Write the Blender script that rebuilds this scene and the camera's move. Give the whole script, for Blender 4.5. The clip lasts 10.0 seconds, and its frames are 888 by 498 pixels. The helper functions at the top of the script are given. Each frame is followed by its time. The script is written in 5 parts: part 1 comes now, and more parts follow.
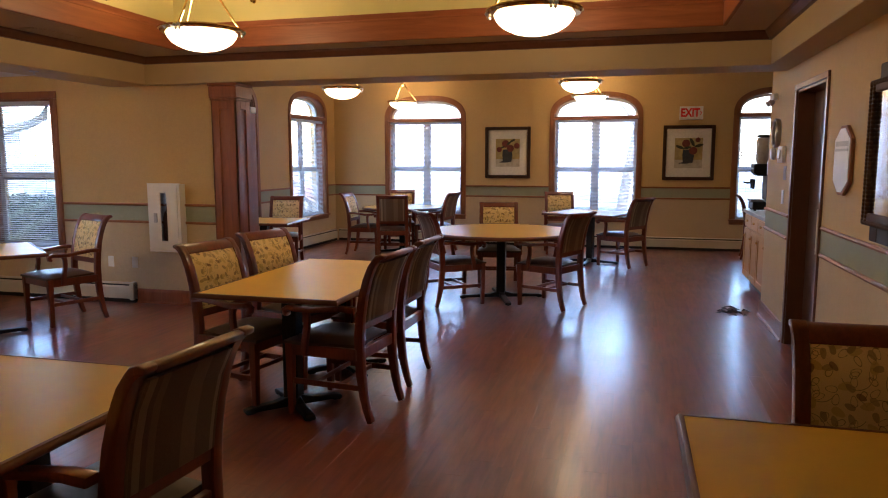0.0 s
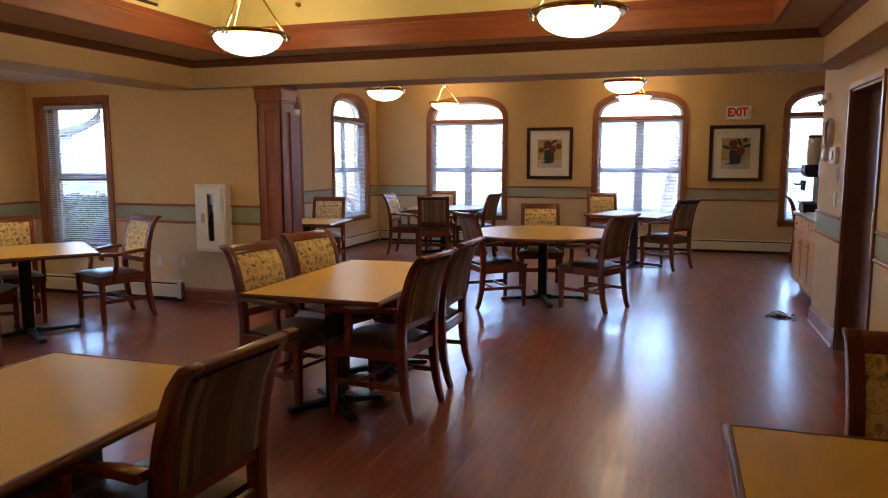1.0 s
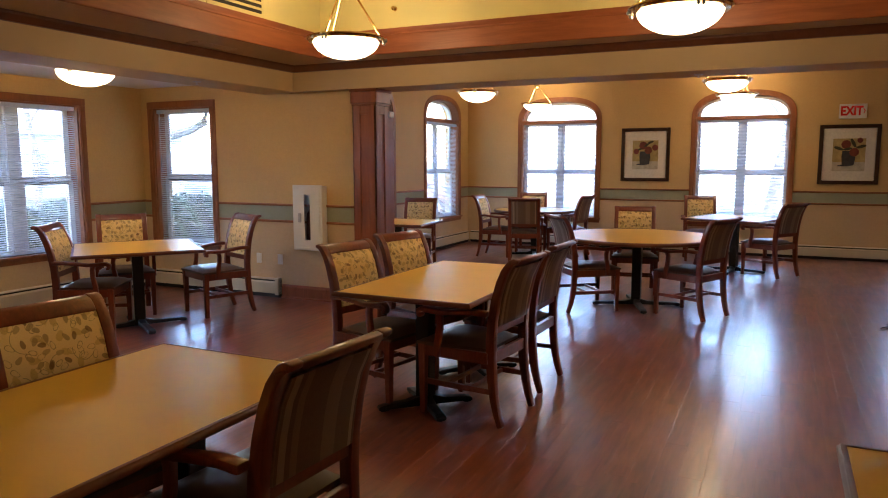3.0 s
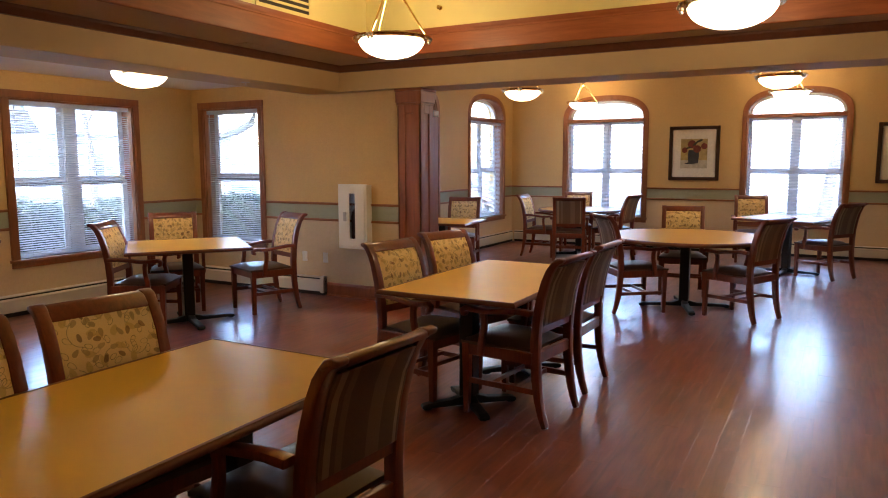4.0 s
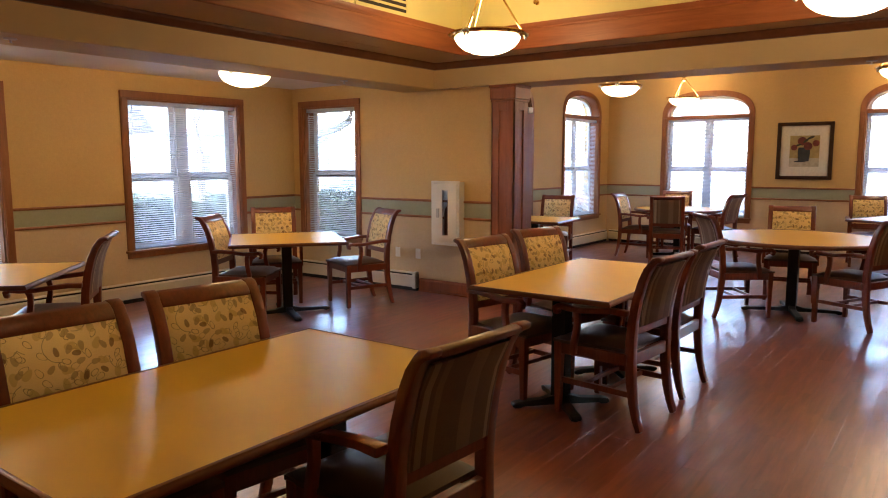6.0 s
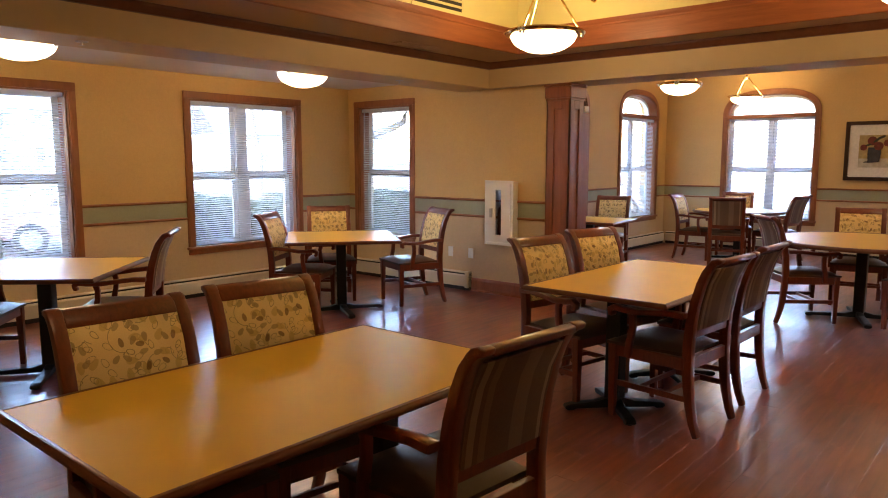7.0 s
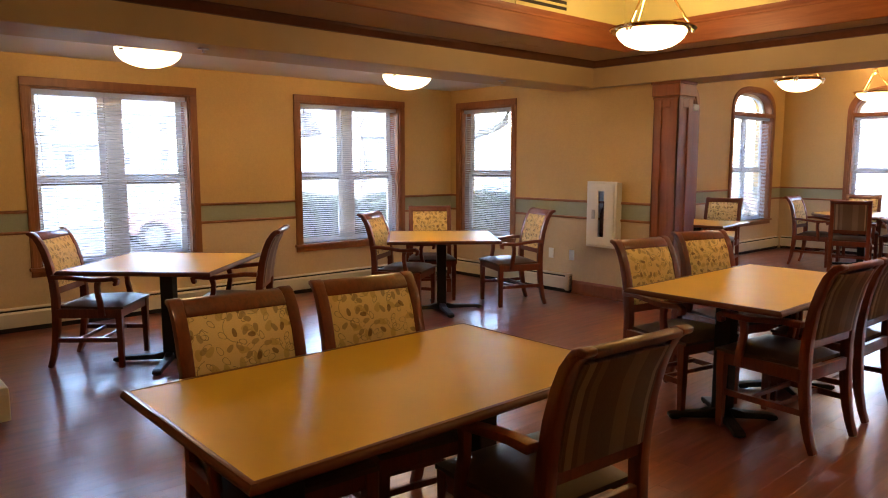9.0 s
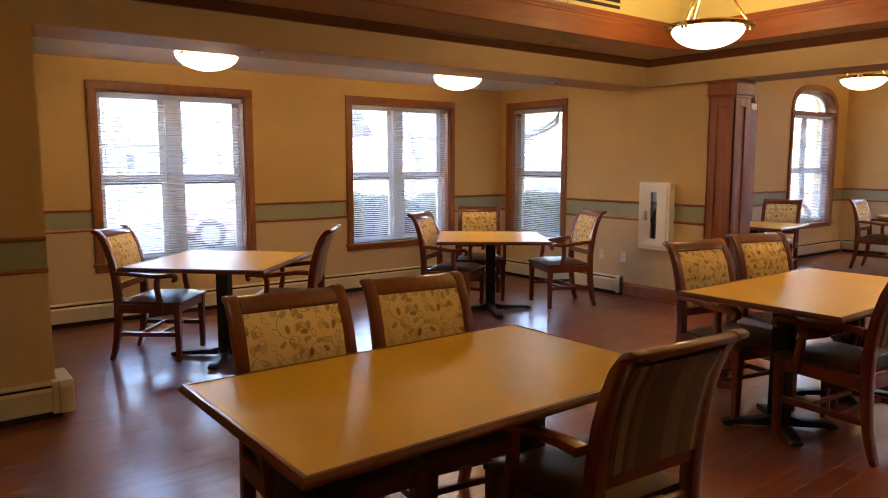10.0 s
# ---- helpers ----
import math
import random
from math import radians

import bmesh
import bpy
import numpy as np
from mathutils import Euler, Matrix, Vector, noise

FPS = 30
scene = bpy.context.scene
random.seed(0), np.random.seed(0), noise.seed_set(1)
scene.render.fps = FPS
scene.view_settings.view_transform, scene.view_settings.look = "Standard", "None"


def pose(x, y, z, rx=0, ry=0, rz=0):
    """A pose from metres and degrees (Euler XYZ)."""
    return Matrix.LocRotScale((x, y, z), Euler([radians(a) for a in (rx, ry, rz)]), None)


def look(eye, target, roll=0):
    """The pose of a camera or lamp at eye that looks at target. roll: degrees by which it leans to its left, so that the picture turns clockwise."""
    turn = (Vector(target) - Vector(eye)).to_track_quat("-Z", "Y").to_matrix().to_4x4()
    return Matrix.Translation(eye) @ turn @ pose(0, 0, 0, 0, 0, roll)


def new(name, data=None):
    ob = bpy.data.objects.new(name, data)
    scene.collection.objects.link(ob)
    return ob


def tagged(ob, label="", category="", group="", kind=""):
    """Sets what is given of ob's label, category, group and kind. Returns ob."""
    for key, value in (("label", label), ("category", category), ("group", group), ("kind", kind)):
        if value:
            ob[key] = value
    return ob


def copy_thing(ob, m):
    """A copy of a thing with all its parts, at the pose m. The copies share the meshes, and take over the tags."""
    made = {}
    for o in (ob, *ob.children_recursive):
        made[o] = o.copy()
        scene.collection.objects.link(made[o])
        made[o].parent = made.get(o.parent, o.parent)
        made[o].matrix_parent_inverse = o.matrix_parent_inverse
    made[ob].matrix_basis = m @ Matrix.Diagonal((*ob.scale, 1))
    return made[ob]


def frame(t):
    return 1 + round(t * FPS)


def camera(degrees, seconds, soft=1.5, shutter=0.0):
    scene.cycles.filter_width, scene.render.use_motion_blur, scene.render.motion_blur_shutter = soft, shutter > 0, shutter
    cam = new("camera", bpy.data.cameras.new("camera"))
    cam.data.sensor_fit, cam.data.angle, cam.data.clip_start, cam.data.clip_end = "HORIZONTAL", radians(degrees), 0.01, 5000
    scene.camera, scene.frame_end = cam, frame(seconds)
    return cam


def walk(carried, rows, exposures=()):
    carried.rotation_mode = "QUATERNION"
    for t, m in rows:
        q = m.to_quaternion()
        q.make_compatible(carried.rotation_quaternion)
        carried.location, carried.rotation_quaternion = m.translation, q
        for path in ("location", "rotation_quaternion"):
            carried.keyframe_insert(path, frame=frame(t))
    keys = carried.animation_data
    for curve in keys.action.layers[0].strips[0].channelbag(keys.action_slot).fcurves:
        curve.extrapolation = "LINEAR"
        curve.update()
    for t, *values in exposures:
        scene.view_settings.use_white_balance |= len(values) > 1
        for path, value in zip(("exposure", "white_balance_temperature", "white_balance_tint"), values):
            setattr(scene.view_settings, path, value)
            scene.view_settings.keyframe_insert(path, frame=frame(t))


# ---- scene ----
cam = camera(64.12, 10.0, soft=1.05)

# seconds, place, yaw, tilt, roll of the slow handheld pan
PATH = [
    (0.0, 0.045, -0.013, 1.503, 14.79, 82.86, 0.03),
    (0.5, 0.041, -0.013, 1.510, 16.26, 82.87, 0.04),
    (1.0, 0.037, -0.013, 1.515, 18.07, 82.88, 0.10),
    (1.5, 0.033, -0.011, 1.518, 19.88, 82.91, 0.17),
    (2.0, 0.028, -0.010, 1.520, 21.65, 82.95, 0.15),
    (2.5, 0.022, -0.008, 1.519, 23.50, 82.98, 0.07),
    (4.0, 0.006, -0.001, 1.511, 28.80, 82.97, 0.16),
    (4.5, 0.000, 0.002, 1.507, 30.61, 82.92, 0.14),
    (5.0, -0.005, 0.004, 1.502, 32.45, 82.86, 0.00),
    (5.5, -0.010, 0.006, 1.497, 34.23, 82.88, 0.07),
    (7.0, -0.021, 0.009, 1.482, 40.47, 82.92, -0.04),
    (7.5, -0.024, 0.009, 1.479, 42.57, 82.98, -0.02),
    (8.0, -0.025, 0.008, 1.475, 44.53, 82.97, -0.07),
    (8.5, -0.026, 0.006, 1.473, 46.53, 83.00, -0.05),
    (9.0, -0.026, 0.003, 1.472, 48.52, 83.04, 0.01),
    (9.5, -0.024, -0.001, 1.473, 50.57, 83.01, 0.03),
    (10.0, -0.021, -0.007, 1.475, 52.49, 83.05, -0.02),
]
EXPOSURE = 4.0
walk(cam, [(t, pose(x, y, z, tilt, roll, yaw)) for t, x, y, z, yaw, tilt, roll in PATH],
     [(t, EXPOSURE + e, k, tint) for t, e, k, tint in (
         (0.0, 0.05, 5880, 16), (2.5, 0.22, 5880, 15), (5.0, 0.45, 6200, 16), (7.5, 0.57, 6500, 15), (10.0, 0.38, 6950, 18))])

# ---- world and light ----
world = bpy.data.worlds.new("sky")
scene.world = world
world.use_nodes = True
wn = world.node_tree
sky = wn.nodes.new("ShaderNodeTexSky")
sky.sky_type = "NISHITA"
sky.sun_disc = False
sky.sun_elevation, sky.sun_rotation = radians(34), radians(159)
sky.air_density, sky.dust_density = 1.2, 1.2
wn.links.new(sky.outputs[0], wn.nodes["Background"].inputs[0])
wn.nodes["Background"].inputs[1].default_value = 0.15

sun = new("sun", bpy.data.lights.new("sun", "SUN"))
sun.data.energy, sun.data.angle, sun.data.color = 0.7, radians(12), (1.0, 0.98, 0.95)
sun.matrix_world = look((0, 0, 0), (-0.35, 0.9, -0.65))

LAMP_WATTS = 1.2
WARM = (1.0, 0.66, 0.30)


# ---- material helpers ----
def nodes_of(name):
    m = bpy.data.materials.new(name)
    m.use_nodes = True
    nt = m.node_tree
    return m, nt, nt.nodes["Principled BSDF"]


def add(nt, kind, **inputs):
    n = nt.nodes.new(kind)
    for k, v in inputs.items():
        n.inputs[k.replace("_", " ")].default_value = v
    return n


def coords(nt, scale=(1, 1, 1), world_space=False):
    mp = nt.nodes.new("ShaderNodeMapping")
    mp.inputs["Scale"].default_value = scale
    if world_space:
        nt.links.new(nt.nodes.new("ShaderNodeNewGeometry").outputs["Position"], mp.inputs[0])
    else:
        nt.links.new(nt.nodes.new("ShaderNodeTexCoord").outputs["Object"], mp.inputs[0])
    return mp.outputs[0]


def ramp(nt, fac, stops):
    r = nt.nodes.new("ShaderNodeValToRGB")
    while len(r.color_ramp.elements) < len(stops):
        r.color_ramp.elements.new(0.5)
    for e, (pos, col) in zip(r.color_ramp.elements, stops):
        e.position, e.color = pos, (*col, 1)
    nt.links.new(fac, r.inputs[0])
    return r.outputs[0]


def mixed(nt, fac, a, b, blend="MIX"):
    m = nt.nodes.new("ShaderNodeMix")
    m.data_type, m.blend_type = "RGBA", blend
    for sock, v in ((m.inputs[0], fac), (m.inputs[6], a), (m.inputs[7], b)):
        if hasattr(v, "links"):
            nt.links.new(v, sock)
        else:
            sock.default_value = (*v, 1) if isinstance(v, tuple) else v
    return m.outputs[2]


def math_node(nt, op, a, b=0.0):
    m = nt.nodes.new("ShaderNodeMath")
    m.operation = op
    for sock, v in zip(m.inputs, (a, b)):
        if hasattr(v, "links"):
            nt.links.new(v, sock)
        else:
            sock.default_value = v
    return m.outputs[0]


def bumped(nt, bsdf, height, strength=0.2, distance=0.01):
    b = add(nt, "ShaderNodeBump", Strength=strength, Distance=distance)
    nt.links.new(height, b.inputs["Height"])
    nt.links.new(b.outputs[0], bsdf.inputs["Normal"])


def wood(name, dark, light, rough=0.35, stretch=(14, 14, 1.2), coat=0.0, vary=True, bump=0.08):
    m, nt, b = nodes_of(name)
    c = coords(nt, stretch)
    n = add(nt, "ShaderNodeTexNoise", Scale=2.2, Detail=7.0, Roughness=0.62, Distortion=0.9)
    nt.links.new(c, n.inputs["Vector"])
    big = add(nt, "ShaderNodeTexNoise", Scale=1.3, Detail=2.0)
    nt.links.new(coords(nt), big.inputs["Vector"])
    col = ramp(nt, n.outputs[0], [(0.3, dark), (0.72, light)])
    col = mixed(nt, 0.35, col, ramp(nt, big.outputs[0], [(0.3, dark), (0.7, light)]))
    if vary:
        info = nt.nodes.new("ShaderNodeObjectInfo")
        hsv = nt.nodes.new("ShaderNodeHueSaturation")
        nt.links.new(math_node(nt, "MULTIPLY_ADD", info.outputs["Random"], 0.25), hsv.inputs["Value"])
        hsv.inputs["Value"].links[0].from_node.inputs[2].default_value = 0.88
        nt.links.new(col, hsv.inputs["Color"])
        col = hsv.outputs[0]
    nt.links.new(col, b.inputs["Base Color"])
    nt.links.new(math_node(nt, "MULTIPLY_ADD", n.outputs[0], 0.18), b.inputs["Roughness"])
    b.inputs["Roughness"].links[0].from_node.inputs[2].default_value = max(0.285, rough - 0.09)
    b.inputs["Coat Weight"].default_value = coat
    b.inputs["Coat Roughness"].default_value = 0.12
    bumped(nt, b, n.outputs[0], bump, 0.004)
    return m


def paint(name, color, rough=0.55, spread=0.06, scale=3.0, grain=180.0, bump=0.12, metal=0.0, world_space=True):
    m, nt, b = nodes_of(name)
    c = coords(nt, world_space=world_space)
    n = add(nt, "ShaderNodeTexNoise", Scale=scale, Detail=5.0, Roughness=0.6)
    nt.links.new(c, n.inputs["Vector"])
    g = add(nt, "ShaderNodeTexNoise", Scale=grain, Detail=2.0)
    nt.links.new(c, g.inputs["Vector"])
    lo = tuple(v * (1 - spread) for v in color)
    hi = tuple(min(1, v * (1 + spread)) for v in color)
    nt.links.new(ramp(nt, n.outputs[0], [(0.3, lo), (0.7, hi)]), b.inputs["Base Color"])
    b.inputs["Roughness"].default_value, b.inputs["Metallic"].default_value = rough, metal
    bumped(nt, b, g.outputs[0], bump, 0.002)
    return m


def wallpaper(name, a, c2):
    """Fine woven wall covering: threads both ways, and slow uneven ageing."""
    m, nt, b = nodes_of(name)
    c = coords(nt, world_space=True)
    n = add(nt, "ShaderNodeTexNoise", Scale=1.6, Detail=4.0)
    f = add(nt, "ShaderNodeTexNoise", Scale=26.0, Detail=4.0, Roughness=0.7)
    nt.links.new(c, n.inputs["Vector"]), nt.links.new(c, f.inputs["Vector"])
    th = add(nt, "ShaderNodeTexNoise", Scale=1.0, Detail=3.0)
    nt.links.new(coords(nt, (40, 40, 420), True), th.inputs["Vector"])
    tv = add(nt, "ShaderNodeTexNoise", Scale=1.0, Detail=3.0)
    nt.links.new(coords(nt, (420, 420, 40), True), tv.inputs["Vector"])
    weave = math_node(nt, "ADD", th.outputs[0], tv.outputs[0])
    k = math_node(nt, "MULTIPLY", math_node(nt, "ADD", math_node(nt, "ADD", n.outputs[0], f.outputs[0]), weave), 0.25)
    nt.links.new(ramp(nt, k, [(0.34, a), (0.66, c2)]), b.inputs["Base Color"])
    b.inputs["Roughness"].default_value = 0.62
    bumped(nt, b, weave, 0.18, 0.002)
    return m


def plain(name, color, rough=0.4, metal=0.0):
    m, nt, b = nodes_of(name)
    c = coords(nt)
    n = add(nt, "ShaderNodeTexNoise", Scale=40.0, Detail=3.0)
    nt.links.new(c, n.inputs["Vector"])
    nt.links.new(ramp(nt, n.outputs[0], [(0.25, tuple(v * 0.9 for v in color)), (0.75, tuple(min(1, v * 1.08) for v in color))]), b.inputs["Base Color"])
    b.inputs["Metallic"].default_value = metal
    nt.links.new(math_node(nt, "MULTIPLY_ADD", n.outputs[0], 0.16), b.inputs["Roughness"])
    b.inputs["Roughness"].links[0].from_node.inputs[2].default_value = max(0.285, rough - 0.08) if rough > 0.27 else max(0.02, rough - 0.08)
    return m


def leaf_fabric(name):
    """Woven beige cloth with scattered leaves, some filled and some only outlined, and thin curling stems."""
    m, nt, b = nodes_of(name)
    sep = nt.nodes.new("ShaderNodeSeparateXYZ")
    nt.links.new(nt.nodes.new("ShaderNodeTexCoord").outputs["Object"], sep.inputs[0])
    info = nt.nodes.new("ShaderNodeObjectInfo")
    flat = nt.nodes.new("ShaderNodeCombineXYZ")
    shift = math_node(nt, "MULTIPLY", info.outputs["Random"], 3.0)
    nt.links.new(math_node(nt, "ADD", sep.outputs[0], shift), flat.inputs[0])
    nt.links.new(sep.outputs[2], flat.inputs[1])
    weave = add(nt, "ShaderNodeTexNoise", Scale=420.0, Detail=2.0)
    nt.links.new(flat.outputs[0], weave.inputs["Vector"])
    col = ramp(nt, weave.outputs[0], [(0.3, (0.78, 0.57, 0.235)), (0.7, (0.90, 0.69, 0.33))])
    # kind, cells to the metre, size
    layers = (("stem", 9.0, 0.40), ("loop", 19.0, 0.33), ("loop", 15.0, 0.24), ("pale", 17.0, 0.36), ("leaf", 21.0, 0.34), ("dark", 13.0, 0.20))
    for k, (style, scale, size) in enumerate(layers):
        off = add(nt, "ShaderNodeVectorMath")
        off.operation = "ADD"
        off.inputs[1].default_value = (3.7 * k + 0.4, 1.9 * k, 0)
        nt.links.new(flat.outputs[0], off.inputs[0])
        v = add(nt, "ShaderNodeTexVoronoi", Scale=scale, Randomness=0.8)
        v.voronoi_dimensions = "2D"
        nt.links.new(off.outputs[0], v.inputs["Vector"])
        d = nt.nodes.new("ShaderNodeVectorMath")
        d.operation = "SUBTRACT"
        nt.links.new(off.outputs[0], d.inputs[0]), nt.links.new(v.outputs["Position"], d.inputs[1])
        sc = nt.nodes.new("ShaderNodeVectorMath")
        sc.operation = "SCALE"
        sc.inputs["Scale"].default_value = scale
        nt.links.new(d.outputs[0], sc.inputs[0])
        rnd = nt.nodes.new("ShaderNodeSeparateColor")
        nt.links.new(v.outputs["Color"], rnd.inputs[0])
        rot = nt.nodes.new("ShaderNodeVectorRotate")
        rot.rotation_type = "Z_AXIS"
        nt.links.new(sc.outputs[0], rot.inputs["Vector"])
        nt.links.new(math_node(nt, "MULTIPLY", rnd.outputs[0], 6.283), rot.inputs["Angle"])
        xy = nt.nodes.new("ShaderNodeSeparateXYZ")
        nt.links.new(rot.outputs[0], xy.inputs[0])
        x, y = xy.outputs[0], math_node(nt, "ABSOLUTE", xy.outputs[1])
        if style == "stem":         # half of a thin ring: a curling stem
            r = math_node(nt, "SQRT", math_node(nt, "ADD", math_node(nt, "MULTIPLY", x, x), math_node(nt, "MULTIPLY", y, y)))
            mask = math_node(nt, "MULTIPLY", math_node(nt, "LESS_THAN", math_node(nt, "ABSOLUTE", math_node(nt, "SUBTRACT", r, size)), 0.010), math_node(nt, "GREATER_THAN", x, 0.05))
            tone = (0.24, 0.16, 0.08)
        else:
            # a leaf: round at one end, pointed at the other
            taper = math_node(nt, "ADD", math_node(nt, "MULTIPLY", x, 1.3), 1.75)
            yy = math_node(nt, "MULTIPLY", y, taper)
            r = math_node(nt, "SQRT", math_node(nt, "ADD", math_node(nt, "MULTIPLY", x, x), math_node(nt, "MULTIPLY", yy, yy)))
            inside = math_node(nt, "LESS_THAN", r, size)
            some = math_node(nt, "GREATER_THAN", rnd.outputs[1], {"loop": 0.18, "pale": 0.3, "leaf": 0.38, "dark": 0.42}[style])
            if style == "loop":
                inside = math_node(nt, "SUBTRACT", inside, math_node(nt, "LESS_THAN", r, size - 0.042))
            mask = math_node(nt, "MULTIPLY", inside, some)
            tone = {"loop": (0.19, 0.11, 0.045), "pale": (0.62, 0.42, 0.14), "leaf": ramp(nt, rnd.outputs[2], [(0.0, (0.44, 0.29, 0.12)), (1.0, (0.29, 0.18, 0.07))]), "dark": (0.17, 0.070, 0.024)}[style]
        col = mixed(nt, math_node(nt, "MULTIPLY", mask, 0.74), col, tone)
    nt.links.new(col, b.inputs["Base Color"])
    b.inputs["Roughness"].default_value = 0.82
    b.inputs["Sheen Weight"].default_value = 0.25
    bumped(nt, b, weave.outputs[0], 0.25, 0.002)
    return m


def stripe_fabric(name):
    """Upright woven stripes of brown, taupe and sage, each of its own width."""
    m, nt, b = nodes_of(name)
    n = add(nt, "ShaderNodeTexNoise", Scale=1.0, Detail=1.0)
    nt.links.new(coords(nt, (7.5, 0, 0)), n.inputs["Vector"])
    fine = add(nt, "ShaderNodeTexNoise", Scale=1.0, Detail=2.0)
    nt.links.new(coords(nt, (500, 60, 220)), fine.inputs["Vector"])
    r = nt.nodes.new("ShaderNodeValToRGB")
    r.color_ramp.interpolation = "CONSTANT"
    for k, (pos, col) in enumerate(((0.0, (0.10, 0.052, 0.038)), (0.40, (0.27, 0.195, 0.145)), (0.47, (0.17, 0.112, 0.082)), (0.53, (0.44, 0.34, 0.25)), (0.60, (0.12, 0.062, 0.046)))):
        e = r.color_ramp.elements[k] if k < 2 else r.color_ramp.elements.new(pos)
        e.position, e.color = pos, (*col, 1)
    nt.links.new(n.outputs[0], r.inputs[0])
    nt.links.new(mixed(nt, 0.3, r.outputs[0], ramp(nt, fine.outputs[0], [(0.3, (0.06, 0.035, 0.025)), (0.7, (0.24, 0.17, 0.12))])), b.inputs["Base Color"])
    b.inputs["Roughness"].default_value = 0.8
    bumped(nt, b, fine.outputs[0], 0.25, 0.002)
    return m


def plank_floor(name):
    """Reddish wood-look planks: grain along y, a tone of its own for each piece, worn satin gloss."""
    m, nt, b = nodes_of(name)
    info = nt.nodes.new("ShaderNodeObjectInfo")
    geo = nt.nodes.new("ShaderNodeNewGeometry")
    rnd = math_node(nt, "FRACT", math_node(nt, "ADD", info.outputs["Random"], geo.outputs["Random Per Island"]))
    pos = nt.nodes.new("ShaderNodeVectorMath")
    pos.operation = "ADD"
    cmb = nt.nodes.new("ShaderNodeCombineXYZ")
    nt.links.new(math_node(nt, "MULTIPLY", rnd, 31.0), cmb.inputs[2])
    mp = nt.nodes.new("ShaderNodeMapping")
    mp.inputs["Scale"].default_value = (16, 1.6, 1)
    nt.links.new(geo.outputs["Position"], mp.inputs[0])
    nt.links.new(mp.outputs[0], pos.inputs[0]), nt.links.new(cmb.outputs[0], pos.inputs[1])
    n = add(nt, "ShaderNodeTexNoise", Scale=1.7, Detail=3.0, Roughness=0.5, Distortion=0.3)
    nt.links.new(pos.outputs[0], n.inputs["Vector"])
    col = ramp(nt, n.outputs[0], [(0.3, (0.165, 0.032, 0.013)), (0.5, (0.225, 0.046, 0.019)), (0.7, (0.275, 0.062, 0.027))])
    hsv = nt.nodes.new("ShaderNodeHueSaturation")
    val = math_node(nt, "MULTIPLY_ADD", rnd, 0.20)
    val.node.inputs[2].default_value = 0.88
    nt.links.new(val, hsv.inputs["Value"])
    nt.links.new(col, hsv.inputs["Color"])
    nt.links.new(hsv.outputs[0], b.inputs["Base Color"])
    def flat_noise(scale, detail, rough, shift):
        mp2 = nt.nodes.new("ShaderNodeMapping")
        mp2.inputs["Location"].default_value, mp2.inputs["Scale"].default_value = (shift, shift * 1.7, 0), (*scale, 0)
        nt.links.new(geo.outputs["Position"], mp2.inputs[0])
        q = add(nt, "ShaderNodeTexNoise", Scale=1.0, Detail=detail, Roughness=rough)
        q.noise_dimensions = "2D"
        nt.links.new(mp2.outputs[0], q.inputs["Vector"])
        return q.outputs[0]

    wear = flat_noise((1.3, 1.0), 2.0, 0.5, 13.37)
    rough = math_node(nt, "MULTIPLY_ADD", wear, 0.14)
    rough.node.inputs[2].default_value = 0.36
    nt.links.new(rough, b.inputs["Roughness"])
    b.inputs["Specular IOR Level"].default_value = 0.75
    slow = flat_noise((9.0, 14.0), 2.0, 0.5, 31.7)
    bumped(nt, b, slow, 0.11, 0.004)
    b.inputs["Coat Weight"].default_value = 0.9
    # scuffed and polished patches of the finish
    scuff = flat_noise((9.0, 3.0), 3.0, 0.5, 7.9)
    gloss = nt.nodes.new("ShaderNodeMapRange")
    nt.links.new(scuff, gloss.inputs["Value"])
    for key, value in (("From Min", 0.25), ("From Max", 0.75), ("To Min", 0.17), ("To Max", 0.262)):
        gloss.inputs[key].default_value = value
    nt.links.new(gloss.outputs["Result"], b.inputs["Coat Roughness"])
    return m


def glow(name, color, strength):
    m, nt, b = nodes_of(name)
    b.inputs["Base Color"].default_value = (0.9, 0.85, 0.75, 1)
    n = add(nt, "ShaderNodeTexNoise", Scale=6.0, Detail=2.0)
    nt.links.new(coords(nt), n.inputs["Vector"])
    b.inputs["Emission Color"].default_value = (*color, 1)
    k = math_node(nt, "MULTIPLY_ADD", n.outputs[0], strength * 0.3)
    k.node.inputs[2].default_value = strength * 0.85
    nt.links.new(k, b.inputs["Emission Strength"])
    b.inputs["Roughness"].default_value = 0.25
    return m


def clear_glass(name):
    m, nt, b = nodes_of(name)
    b.inputs["Base Color"].default_value = (0.80, 0.86, 0.95, 1)
    b.inputs["Transmission Weight"].default_value = 1.0
    b.inputs["Roughness"].default_value, b.inputs["IOR"].default_value = 0.0, 1.45
    return m


